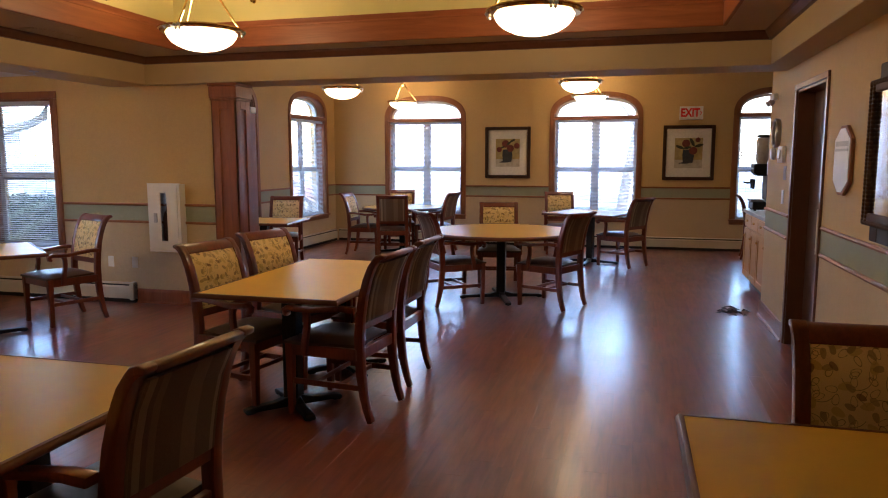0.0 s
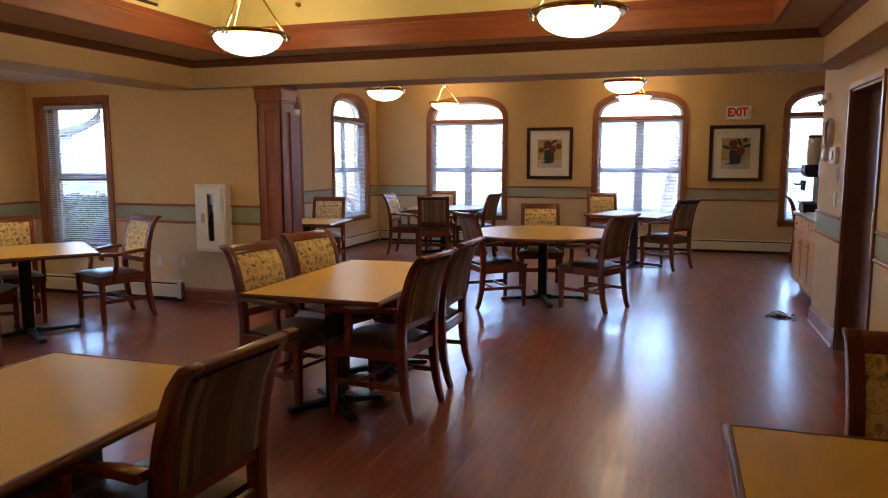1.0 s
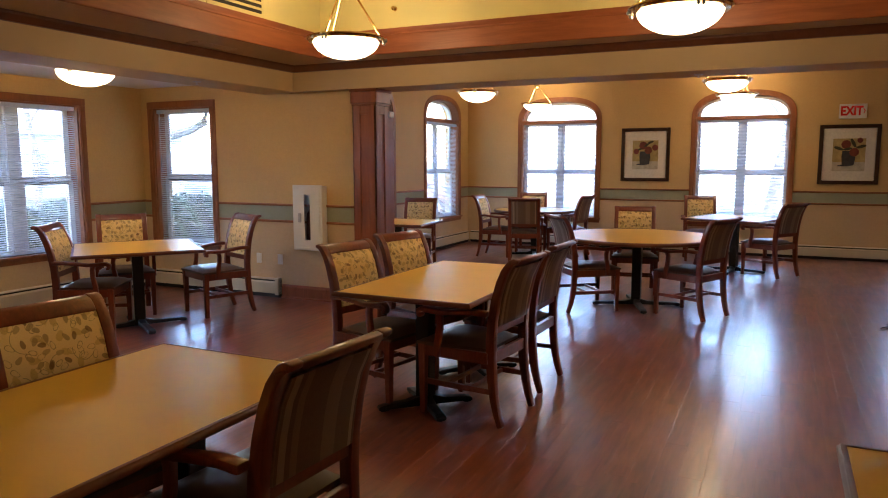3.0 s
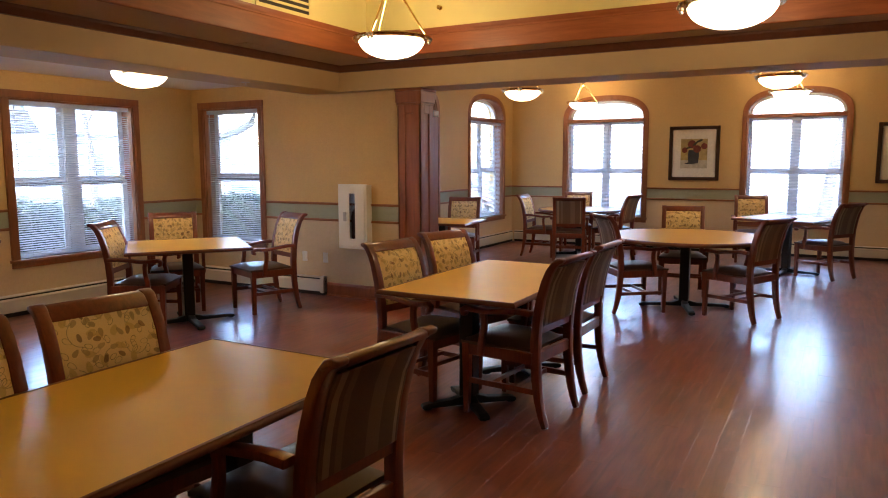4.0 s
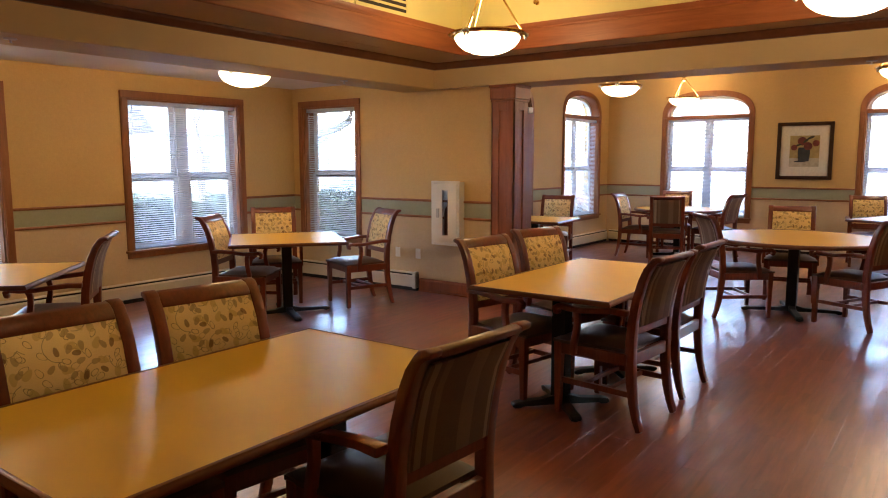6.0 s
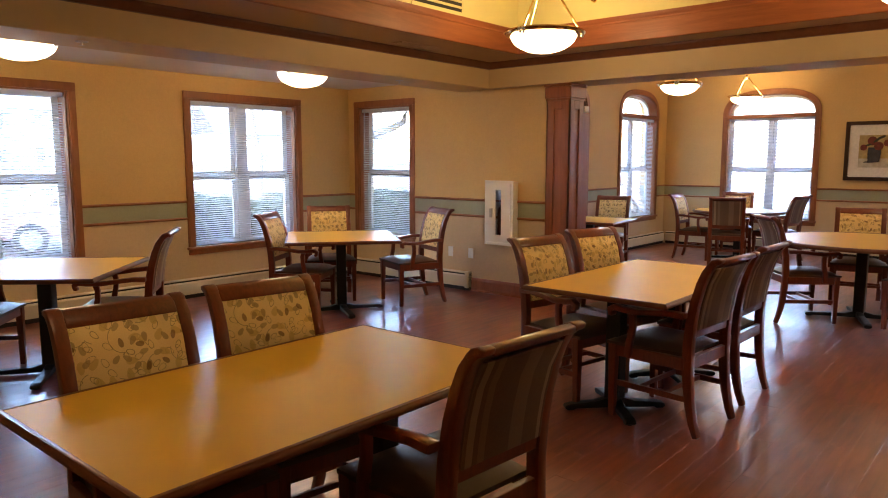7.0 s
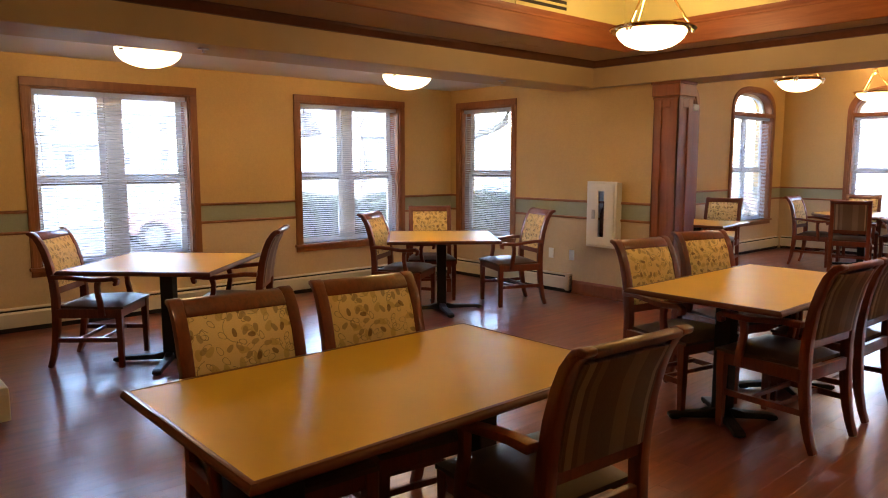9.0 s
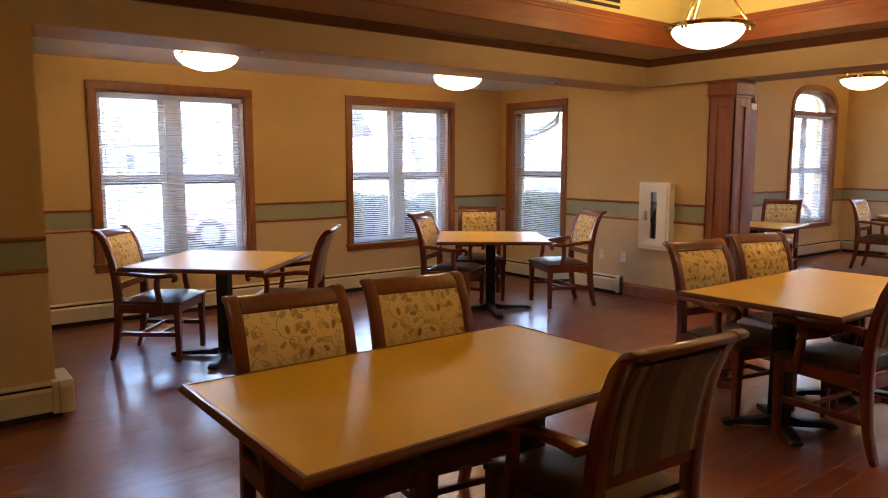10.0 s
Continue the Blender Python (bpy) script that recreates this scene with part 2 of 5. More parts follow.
def thin_slat(name, color):
    m, nt, b = nodes_of(name)
    n = add(nt, "ShaderNodeTexNoise", Scale=30.0, Detail=2.0)
    nt.links.new(coords(nt), n.inputs["Vector"])
    col = ramp(nt, n.outputs[0], [(0.3, tuple(v * 0.95 for v in color)), (0.7, color)])
    nt.links.new(col, b.inputs["Base Color"])
    b.inputs["Roughness"].default_value = 0.4
    tr = nt.nodes.new("ShaderNodeBsdfTranslucent")
    nt.links.new(col, tr.inputs["Color"])
    mx = nt.nodes.new("ShaderNodeMixShader")
    mx.inputs[0].default_value = 0.55
    nt.links.new(b.outputs[0], mx.inputs[1]), nt.links.new(tr.outputs[0], mx.inputs[2])
    nt.links.new(mx.outputs[0], nt.nodes["Material Output"].inputs["Surface"])
    return m


def leafy(name, dark, light):
    m, nt, b = nodes_of(name)
    geo = nt.nodes.new("ShaderNodeNewGeometry")
    nt.links.new(ramp(nt, geo.outputs["Random Per Island"], [(0.0, dark), (1.0, light)]), b.inputs["Base Color"])
    b.inputs["Roughness"].default_value = 0.9
    b.inputs["Specular IOR Level"].default_value = 0.15
    return m


WALL = wallpaper("wall covering", (0.55, 0.355, 0.125), (0.66, 0.445, 0.175))
WALL_LOW = wallpaper("lower wall covering", (0.56, 0.405, 0.23), (0.67, 0.51, 0.305))
BAND = wallpaper("sage border", (0.30, 0.31, 0.20), (0.37, 0.38, 0.26))
CEIL = paint("ceiling paint", (0.72, 0.66, 0.56), 0.75, 0.03, 2.0, 90.0, 0.25)
VAULT = paint("vault paint", (0.63, 0.57, 0.26), 0.7, 0.04, 1.5, 120.0, 0.2)
FASCIA = paint("fascia paint", (0.53, 0.39, 0.20), 0.6, 0.05, 2.0, 160.0, 0.15)
RING = paint("ring ceiling paint", (0.46, 0.34, 0.25), 0.6, 0.05, 2.0, 160.0, 0.15)
CHERRY = wood("cherry panelling", (0.165, 0.043, 0.014), (0.33, 0.104, 0.038), 0.42, (9, 9, 1.0), 0.05)
CHERRY_X = wood("cherry board along x", (0.165, 0.043, 0.014), (0.33, 0.104, 0.038), 0.42, (0.8, 9, 9), 0.05)
CHERRY_Y = wood("cherry board along y", (0.165, 0.043, 0.014), (0.33, 0.104, 0.038), 0.42, (9, 0.8, 9), 0.05)
CROWN = wood("dark crown moulding", (0.07, 0.022, 0.010), (0.14, 0.048, 0.022), 0.35, (4, 4, 4))
OAK = wood("oak trim", (0.20, 0.066, 0.019), (0.36, 0.135, 0.045), 0.46, (8, 8, 1.2), 0.0)
OAK_LIGHT = wood("honey oak", (0.44, 0.20, 0.055), (0.64, 0.33, 0.11), 0.38, (12, 12, 1.2), 0.1)
CHAIR_WOOD = wood("walnut chair wood", (0.105, 0.017, 0.006), (0.250, 0.048, 0.015), 0.30, (22, 22, 3), 0.6)
EDGE_WOOD = wood("table edge wood", (0.11, 0.026, 0.010), (0.18, 0.048, 0.018), 0.24, (2.5, 2.5, 2.5), 0.3, True, 0.01)
DOOR_FRAME = wood("brown door frame", (0.12, 0.045, 0.020), (0.17, 0.066, 0.030), 0.32, (6, 6, 1), 0.3)
DOOR_WOOD = wood("dark door wood", (0.075, 0.028, 0.013), (0.135, 0.052, 0.025), 0.4, (12, 12, 1))
LAMINATE = paint("honey table laminate", (0.73, 0.42, 0.037), 0.40, 0.025, 5.0, 260.0, 0.02)
VINYL = plain("dark brown vinyl", (0.080, 0.042, 0.030), 0.42)
VINYL.node_tree.nodes["Principled BSDF"].inputs["Specular IOR Level"].default_value = 0.35
BLACK_IRON = plain("black cast iron", (0.012, 0.012, 0.013), 0.45, 0.2)
LEAF = leaf_fabric("leaf pattern cloth")
STRIPE = stripe_fabric("striped cloth")
FLOOR = plank_floor("plank floor")
JOINT = plain("dark joint", (0.12, 0.034, 0.018), 0.4)
BRASS = plain("polished brass", (0.70, 0.48, 0.20), 0.16, 1.0)
STEEL = plain("brushed steel", (0.55, 0.54, 0.52), 0.3, 1.0)
HEATER = paint("cream enamel", (0.62, 0.55, 0.42), 0.4, 0.04, 5.0, 60.0, 0.04)
SLOT = plain("dark slot", (0.015, 0.013, 0.011), 0.7)
VINYL_WHITE = paint("white window vinyl", (0.86, 0.87, 0.88), 0.4, 0.02, 4.0, 60.0, 0.03)
RAIL_STRIP = plain("grey window strip", (0.10, 0.105, 0.12), 0.6)
BLIND = thin_slat("white blind slat", (0.77, 0.80, 0.86))
WHITE = paint("white enamel", (0.80, 0.78, 0.73), 0.38, 0.02, 6.0, 80.0, 0.03)
PAPER = plain("paper mat", (0.74, 0.70, 0.60), 0.8)
FRAME_DARK = wood("dark picture frame", (0.025, 0.012, 0.007), (0.065, 0.030, 0.016), 0.5, (10, 10, 10))
GILT = plain("brown carved wood", (0.085, 0.038, 0.017), 0.5)
for m in (GILT, FRAME_DARK):
    m.node_tree.nodes["Principled BSDF"].inputs["Specular IOR Level"].default_value = 0.2
RED = plain("red sign letters", (0.75, 0.010, 0.008), 0.6)
BOWL = glow("frosted bowl glass", (1.0, 0.74, 0.40), 0.68)
GLASS = clear_glass("pane glass")
MIRROR = plain("mirror silver", (0.92, 0.93, 0.92), 0.03, 1.0)
BLACK = plain("black plastic", (0.015, 0.015, 0.016), 0.35)


# ---- building helpers ----
def thing(name, m=None, label="", category="", group="", kind=""):
    e = new(name)
    e.empty_display_size = 0.1
    if m is not None:
        e.matrix_world = m
    return tagged(e, label, category, group, kind)


def part(name, bm, material, parent=None, label=""):
    me = bpy.data.meshes.new(name)
    bmesh.ops.recalc_face_normals(bm, faces=bm.faces[:])
    bm.to_mesh(me)
    bm.free()
    me.materials.append(material)
    ob = new(name, me)
    if parent is not None:
        ob.parent = parent
    if label:
        tagged(ob, label)
    return ob


def smooth(ob, degrees=40):
    for p in ob.data.polygons:
        p.use_smooth = True
    ob.data.set_sharp_from_angle(angle=radians(degrees))
    return ob


def box(x0, y0, z0, x1, y1, z1, bevel=0.0, bm=None):
    own = bmesh.new()
    vs = [own.verts.new((x, y, z)) for x in (x0, x1) for y in (y0, y1) for z in (z0, z1)]
    for f in ((0, 1, 3, 2), (4, 6, 7, 5), (0, 4, 5, 1), (2, 3, 7, 6), (0, 2, 6, 4), (1, 5, 7, 3)):
        own.faces.new([vs[i] for i in f])
    if bevel:
        bmesh.ops.bevel(own, geom=own.edges[:], offset=bevel, segments=2, affect="EDGES", profile=0.5)
    if bm is None:
        return own
    merge(bm, own)
    return bm


def merge(bm, other, m=None):
    if m is not None:
        bmesh.ops.transform(other, matrix=m, verts=other.verts[:])
    me = bpy.data.meshes.new("tmp")
    other.to_mesh(me)
    other.free()
    bm.from_mesh(me)
    bpy.data.meshes.remove(me)
    return bm


def prism(points, lo, hi, axis="x", bevel=0.0):
    """A flat outline pushed along an axis. Outline in (y, z) for x, (x, z) for y, (x, y) for z."""
    bm = bmesh.new()
    def at(p, w):
        return {"x": (w, p[0], p[1]), "y": (p[0], w, p[1]), "z": (p[0], p[1], w)}[axis]
    a = [bm.verts.new(at(p, lo)) for p in points]
    b = [bm.verts.new(at(p, hi)) for p in points]
    bm.faces.new(a), bm.faces.new(b[::-1])
    for i in range(len(points)):
        j = (i + 1) % len(points)
        bm.faces.new((a[i], b[i], b[j], a[j]))
    if bevel:
        bmesh.ops.recalc_face_normals(bm, faces=bm.faces[:])
        edges = [e for e in bm.edges if len(e.link_faces) == 2 and e.calc_face_angle() > 0.6]
        bmesh.ops.bevel(bm, geom=edges, offset=bevel, segments=2, affect="EDGES", profile=0.5)
    return bm


def band_outline(path, widths):
    """An outline that follows a bent path at half a width on both sides."""
    left, right = [], []
    for i, (a, b) in enumerate(path):
        p0, p1 = path[max(0, i - 1)], path[min(len(path) - 1, i + 1)]
        d = Vector((p1[0] - p0[0], p1[1] - p0[1])).normalized()
        w = widths[i] / 2
        left.append((a - d.y * w, b + d.x * w))
        right.append((a + d.y * w, b - d.x * w))
    return left + right[::-1]


def lathe(profile, steps=32, bm=None, centre=(0, 0, 0)):
    own = bmesh.new()
    rings = []
    for r, z in profile:
        if r < 1e-5:
            rings.append([own.verts.new((0, 0, z))])
        else:
            rings.append([own.verts.new((r * math.cos(2 * math.pi * k / steps), r * math.sin(2 * math.pi * k / steps), z)) for k in range(steps)])
    for a, b in zip(rings, rings[1:]):
        for k in range(steps):
            j = (k + 1) % steps
            quad = [a[k % len(a)], a[j % len(a)], b[j % len(b)], b[k % len(b)]]
            quad = [v for i, v in enumerate(quad) if v not in quad[:i]]
            if len(quad) > 2:
                own.faces.new(quad)
    bmesh.ops.translate(own, verts=own.verts[:], vec=centre)
    if bm is None:
        return own
    return merge(bm, own)


def tube(points, radius, steps=8, bm=None):
    own = bmesh.new()
    pts = [Vector(p) for p in points]
    rings = []
    for i, p in enumerate(pts):
        d = (pts[min(i + 1, len(pts) - 1)] - pts[max(i - 1, 0)]).normalized()
        side = d.cross(Vector((0, 0, 1)) if abs(d.z) < 0.9 else Vector((1, 0, 0))).normalized()
        up = side.cross(d)
        r = radius[i] if isinstance(radius, (list, tuple)) else radius
        rings.append([own.verts.new(p + side * (r * math.cos(2 * math.pi * k / steps)) + up * (r * math.sin(2 * math.pi * k / steps))) for k in range(steps)])
    for a, b in zip(rings, rings[1:]):
        for k in range(steps):
            j = (k + 1) % steps
            own.faces.new((a[k], a[j], b[j], b[k]))
    own.faces.new(rings[0]), own.faces.new(rings[-1][::-1])
    if bm is None:
        return own
    return merge(bm, own)


def ball(centre, r, bm=None):
    own = bmesh.new()
    bmesh.ops.create_icosphere(own, subdivisions=2, radius=r)
    bmesh.ops.translate(own, verts=own.verts[:], vec=centre)
    return own if bm is None else merge(bm, own)


def arch(ua, ub, zs, rise, n=20):
    """Points of a flat elliptical arch from its left to its right springing."""
    c, h = (ua + ub) / 2, (ub - ua) / 2
    out = []
    for k in range(n + 1):
        x, y = math.cos(math.pi * k / n), max(0.0, math.sin(math.pi * k / n))
        out.append((c - h * math.copysign(abs(x) ** 0.76, x), zs + rise * y ** 0.76))
    return out


def wall_frame(face_x=None, face_y=None, outward=1):
    """Maps wall coordinates (along, depth, up) to the room: along = +x or +y, depth = away from the room."""
    if face_y is not None:
        return Matrix(((1, 0, 0, 0), (0, outward, 0, face_y), (0, 0, 1, 0), (0, 0, 0, 1)))
    return Matrix(((0, outward, 0, face_x), (1, 0, 0, 0), (0, 0, 1, 0), (0, 0, 0, 1)))


def build_wall(name, m, u0, u1, top, thick, holes, label, rails=True, low=True):
    """A wall with real openings; lower covering, border and two rails as parts. holes: (ua, ub, za, zb, rise)."""
    root = thing(name, None, label, "wall", "", "structure")

    def panel(pname, z0, z1, mat, d0):
        bm = bmesh.new()
        cuts = sorted(h for h in holes if h[2] < z1 and h[3] + h[4] > z0)
        at = u0
        for ua, ub, za, zb, rise in cuts:
            if ua > at:
                box(at, d0, z0, ua, thick, z1, 0, bm)
            if za > z0:
                box(ua, d0, z0, ub, thick, za, 0, bm)
            if rise and zb < z1:
                merge(bm, prism(arch(ua, ub, zb, rise) + [(ub, z1), (ua, z1)], d0, thick, "y"))
            elif zb < z1:
                box(ua, d0, zb, ub, thick, z1, 0, bm)
            at = ub
        if u1 > at:
            box(at, d0, z0, u1, thick, z1, 0, bm)
        bmesh.ops.transform(bm, matrix=m, verts=bm.verts[:])
        part(pname, bm, mat, root)

    if low:
        panel("lower_wall", 0.0, 0.862, WALL_LOW, 0.0)
        panel("border", 0.862, 1.045, BAND, 0.0)
        panel("upper_wall", 1.045, top, WALL, 0.0)
    else:
        panel("upper_wall", 0.0, top, WALL, 0.0)
    if rails:
        for z in (0.862, 1.045):
            at = u0
            spans = []
            for ua, ub, za, zb, rise in sorted(holes):
                if za < z < zb:
                    spans.append((at, ua - 0.08))
                    at = ub + 0.08
            spans.append((at, u1))
            for a, b in spans:
                if b - a > 0.05:
                    bm = prism([(0.0, z - 0.014), (-0.012, z - 0.012), (-0.018, z), (-0.012, z + 0.012), (0.0, z + 0.014)], a, b, "x")
                    bmesh.ops.transform(bm, matrix=m, verts=bm.verts[:])
                    part("chair_rail", bm, OAK, root)
    return root


def build_window(name, m, ua, ub, za, zb, rise, label, double=True, tilt=24, reveal=0.16, step=0.0235):
    """A wood-cased window with white sashes, panes and a lowered blind. ua..zb is the opening."""
    root = thing(name, None, label, "window", "", "structure")
    cw, proud = 0.078, 0.022

    def place(pname, bm, mat, parent=root, lab="", soft=False):
        bmesh.ops.transform(bm, matrix=m, verts=bm.verts[:])
        ob = part(pname, bm, mat, parent, lab)
        return smooth(ob) if soft else ob

    # casing
    for s, e in ((ua - cw, ua), (ub, ub + cw)):
        bm = box(s, -proud, za - 0.005, e, 0.004, zb, 0.005)
        box(s + 0.012, -proud - 0.006, za, e - 0.03, -proud + 0.004, zb, 0.003, bm)
        place("casing", bm, OAK)
    if rise:
        inner, outer = arch(ua, ub, zb, rise, 28), arch(ua - cw, ub + cw, zb, rise + cw, 28)
        place("arch_casing", prism(outer + inner[::-1], -proud, 0.004, "y", 0.004), OAK)
        o2, i2 = arch(ua, ub, zb, rise, 28), arch(ua + 0.012, ub - 0.012, zb, rise - 0.012, 28)
        place("arch_jamb", prism(o2 + i2[::-1], 0.0, reveal, "y"), OAK)
        bm = box(ua, -proud, zb - 0.03, ub, reveal, zb + 0.03, 0.006)
        place("transom", bm, OAK)
    else:
        place("head_casing", box(ua - cw, -proud - 0.003, zb, ub + cw, 0.004, zb + cw, 0.005), OAK)
        place("head_jamb", box(ua, 0.0, zb - 0.014, ub, reveal, zb, 0.0), OAK)
    for s, e in ((ua, ua + 0.014), (ub - 0.014, ub)):
        place("jamb", box(s, 0.0, za, e, reveal, zb - (0.03 if rise else 0.014)), OAK)
    place("window_sill", box(ua - cw - 0.015, -0.045, za - 0.03, ub + cw + 0.015, reveal, za, 0.006), OAK)
    place("apron", box(ua - cw, -0.018, za - 0.085, ub + cw, 0.003, za - 0.03, 0.004), OAK)
    # sashes
    d0, d1 = reveal - 0.03, reveal + 0.04
    a, b, z0, z1 = ua + 0.014, ub - 0.014, za + 0.002, zb - (0.03 if rise else 0.014)
    mid = (z0 + z1) / 2 - 0.02
    half, stile = (0.022, 0.050) if rise else (0.055, 0.058)
    bays = [(a, (a + b) / 2 - half), ((a + b) / 2 + half, b)] if double else [(a, b)]
    if double:
        place("mullion", box((a + b) / 2 - half, d0 - 0.01, z0, (a + b) / 2 + half, d1, z1, 0.003), VINYL_WHITE)
    for s, e in bays:
        for q0, q1, off in ((z0, mid, 0.0), (mid, z1, 0.028)):
            bm = bmesh.new()
            w = stile
            box(s, d0 + off, q0, s + w, d0 + off + 0.028, q1, 0.003, bm)
            box(e - w, d0 + off, q0, e, d0 + off + 0.028, q1, 0.003, bm)
            box(s + w, d0 + off, q0, e - w, d0 + off + 0.028, q0 + w * 0.8, 0.003, bm)
            box(s + w, d0 + off, q1 - w * 0.8, e - w, d0 + off + 0.028, q1, 0.003, bm)
            sash = place("sash", bm, VINYL_WHITE)
            pane = place("pane", box(s + w, d0 + off + 0.012, q0 + w * 0.8, e - w, d0 + off + 0.016, q1 - w * 0.8), GLASS, sash)
            pane.visible_shadow = False
        for k in (0.3, 0.7):
            place("sash_lock", box(s + (e - s) * k - 0.02, d0 - 0.006, mid - 0.002, s + (e - s) * k + 0.02, d0 + 0.02, mid + 0.014, 0.003), VINYL_WHITE)
    # thin dark grey line across each bay's meeting rail
    for s, e in bays:
        place("meeting_gasket", box(s + stile, d0 - 0.006, mid - 0.040, e - stile, d0 + 0.004, mid - 0.018), RAIL_STRIP)
    if rise:
        o3, i3 = arch(ua + 0.012, ub - 0.012, zb + 0.03, rise - 0.045, 24), arch(ua + 0.055, ub - 0.055, zb + 0.03, rise - 0.085, 24)
        fan = place("fanlight", prism(o3 + i3[::-1], d0, d1, "y"), VINYL_WHITE)
        pane = place("pane", prism(i3, d0 + 0.02, d0 + 0.024, "y"), GLASS, fan)
        pane.visible_shadow = False
    # blind
    blind = place("blind_headrail", box(ua + 0.02, 0.03, z1 - 0.045, ub - 0.02, 0.068, z1 - 0.003, 0.003), BLIND)
    bm = bmesh.new()
    t = radians(tilt)
    n = int((z1 - 0.06 - (z0 + 0.035)) / step)
    for k in range(n):
        z = z0 + 0.035 + step * k
        hw = 0.0125
        dy, dz = hw * math.cos(t), hw * math.sin(t)
        c = 0.05
        jit = random.uniform(-0.0006, 0.0006)
        vs = [bm.verts.new((u, y, zz + jit)) for u, y, zz in (
            (ua + 0.024, c - dy, z - dz), (ub - 0.024, c - dy, z - dz), (ub - 0.024, c, z + 0.0016), (ua + 0.024, c, z + 0.0016), (ub - 0.024, c + dy, z + dz), (ua + 0.024, c + dy, z + dz))]
        bm.faces.new((vs[0], vs[1], vs[2], vs[3])), bm.faces.new((vs[3], vs[2], vs[4], vs[5]))
    slats = place("blind_slats", bm, BLIND, blind, "white aluminium blind slats")
    tagged(slats, kind="stuff")
    place("blind_bottom_rail", box(ua + 0.022, 0.036, z0 + 0.004, ub - 0.022, 0.064, z0 + 0.02, 0.003), BLIND, blind)
    bm = bmesh.new()
    for k in ((0.12, 0.5, 0.88) if double else (0.18, 0.82)):
        u = ua + (ub - ua) * k
        box(u - 0.0012, 0.036, z0 + 0.02, u + 0.0012, 0.0375, z1 - 0.04, 0, bm)
    place("blind_cords", bm, BLIND, blind)
    place("blind_wand", tube([(ua + 0.07, 0.026, z1 - 0.05), (ua + 0.072, 0.024, z1 - 0.75)], 0.004, 6), BLIND, blind)
    return root


def build_heater(name, m, u0, u1, label, cap0=True, cap1=True):
    root = thing(name, None, label, "heater")
    bm = prism([(-0.065, 0.045), (-0.065, 0.165), (-0.050, 0.185), (-0.046, 0.185), (-0.058, 0.163), (-0.058, 0.047)], u0, u1, "x")
    merge(bm, prism([(-0.062, 0.205), (-0.010, 0.212), (0.0, 0.212), (0.0, 0.206), (-0.010, 0.206), (-0.060, 0.199)], u0, u1, "x"))
    bmesh.ops.transform(bm, matrix=m, verts=bm.verts[:])
    part("cover", bm, HEATER, root)
    bm = box(u0, -0.052, 0.012, u1, -0.003, 0.197)
    bmesh.ops.transform(bm, matrix=m, verts=bm.verts[:])
    part("fin_core", bm, SLOT, root)
    for yes, u in ((cap0, u0), (cap1, u1 - 0.05)):
        if yes:
            bm = prism([(-0.072, 0.03), (-0.072, 0.185), (-0.06, 0.218), (-0.002, 0.222), (-0.002, 0.03)], u, u + 0.05, "x", 0.006)
            bmesh.ops.transform(bm, matrix=m, verts=bm.verts[:])
            part("end_cap", bm, HEATER, root)
    bm = box(u0, -0.045, 0.0, u1, -0.004, 0.012)
    bmesh.ops.transform(bm, matrix=m, verts=bm.verts[:])
    part("foot_strip", bm, SLOT, root)
    return root


def build_baseboard(name, m, u0, u1, h=0.15):
    bm = prism([(0.0, 0.0), (-0.030, 0.0), (-0.030, 0.012), (-0.018, 0.022), (-0.016, h - 0.03), (-0.008, h - 0.006), (0.0, h)], u0, u1, "x")
    bmesh.ops.transform(bm, matrix=m, verts=bm.verts[:])
    ob = part(name, bm, CHERRY)
    return tagged(ob, "reddish stained wooden baseboard along the wall", "baseboard", "", "structure")


# ---- the shell ----
XA, YB, YF, XE, XR, XD = -7.08, 6.36, 12.50, -5.39, 1.295, -4.60
LOW, BEAM, RINGZ = 2.40, 2.255, 2.52
FX0, FX1, FY = -4.71, 1.085, 6.25          # inner faces of the dropped beam
OX0, OX1, OY = -4.09, 0.70, 5.88          # opening of the raised tray
BACK = -3.2

wA = wall_frame(face_x=XA, outward=-1)
wB = wall_frame(face_y=YB)
wF = wall_frame(face_y=YF)
wE = wall_frame(face_x=XE, outward=-1)
wR = wall_frame(face_x=XR)
wD = wall_frame(face_x=XD, outward=-1)

cA1, cA2 = (1.453, 2.847, 0.545, 2.13, 0.0), (4.095, 5.49, 0.55, 2.14, 0.0)
cB = (-6.879, -5.978, 0.555, 2.155, 0.0)
cF1, cF2, cF3 = (-4.305, -2.93, 0.53, 2.22, 0.36), (-1.284, 0.12, 0.53, 2.22, 0.36), (1.69, 3.05, 0.53, 2.23, 0.36)
cE1, cE2 = (10.72, 12.06, 0.53, 2.23, 0.36), (8.24, 9.58, 0.53, 2.23, 0.36)
DOOR = (5.315, 6.225, 0.0, 2.05, 0.0)

build_wall("wall_west", wA, BACK, YB + 0.25, 2.7, 0.28, [cA1, cA2], "tan wall covering with a sage border between oak rails")
build_wall("wall_north_low", wB, XA, -3.95, 3.3, 0.25, [cB], "tan wall covering with a sage border between oak rails")
build_wall("wall_north", wF, XE - 0.28, 3.6, 3.3, 0.28, [cF1, cF2, cF3], "tan far wall with sage border and arched windows")
build_wall("wall_north_west", wE, YB + 0.25, YF, 3.3, 0.28, [cE1, cE2], "tan side wall with sage border and arched windows")
build_wall("wall_east", wR, BACK, 7.35, 3.9, 0.20, [DOOR], "tan wall with sage border, clock and door")
build_wall("wall_stub", wD, BACK, 0.64, BEAM, 0.22, [], "tan wall end with sage border under the beam")
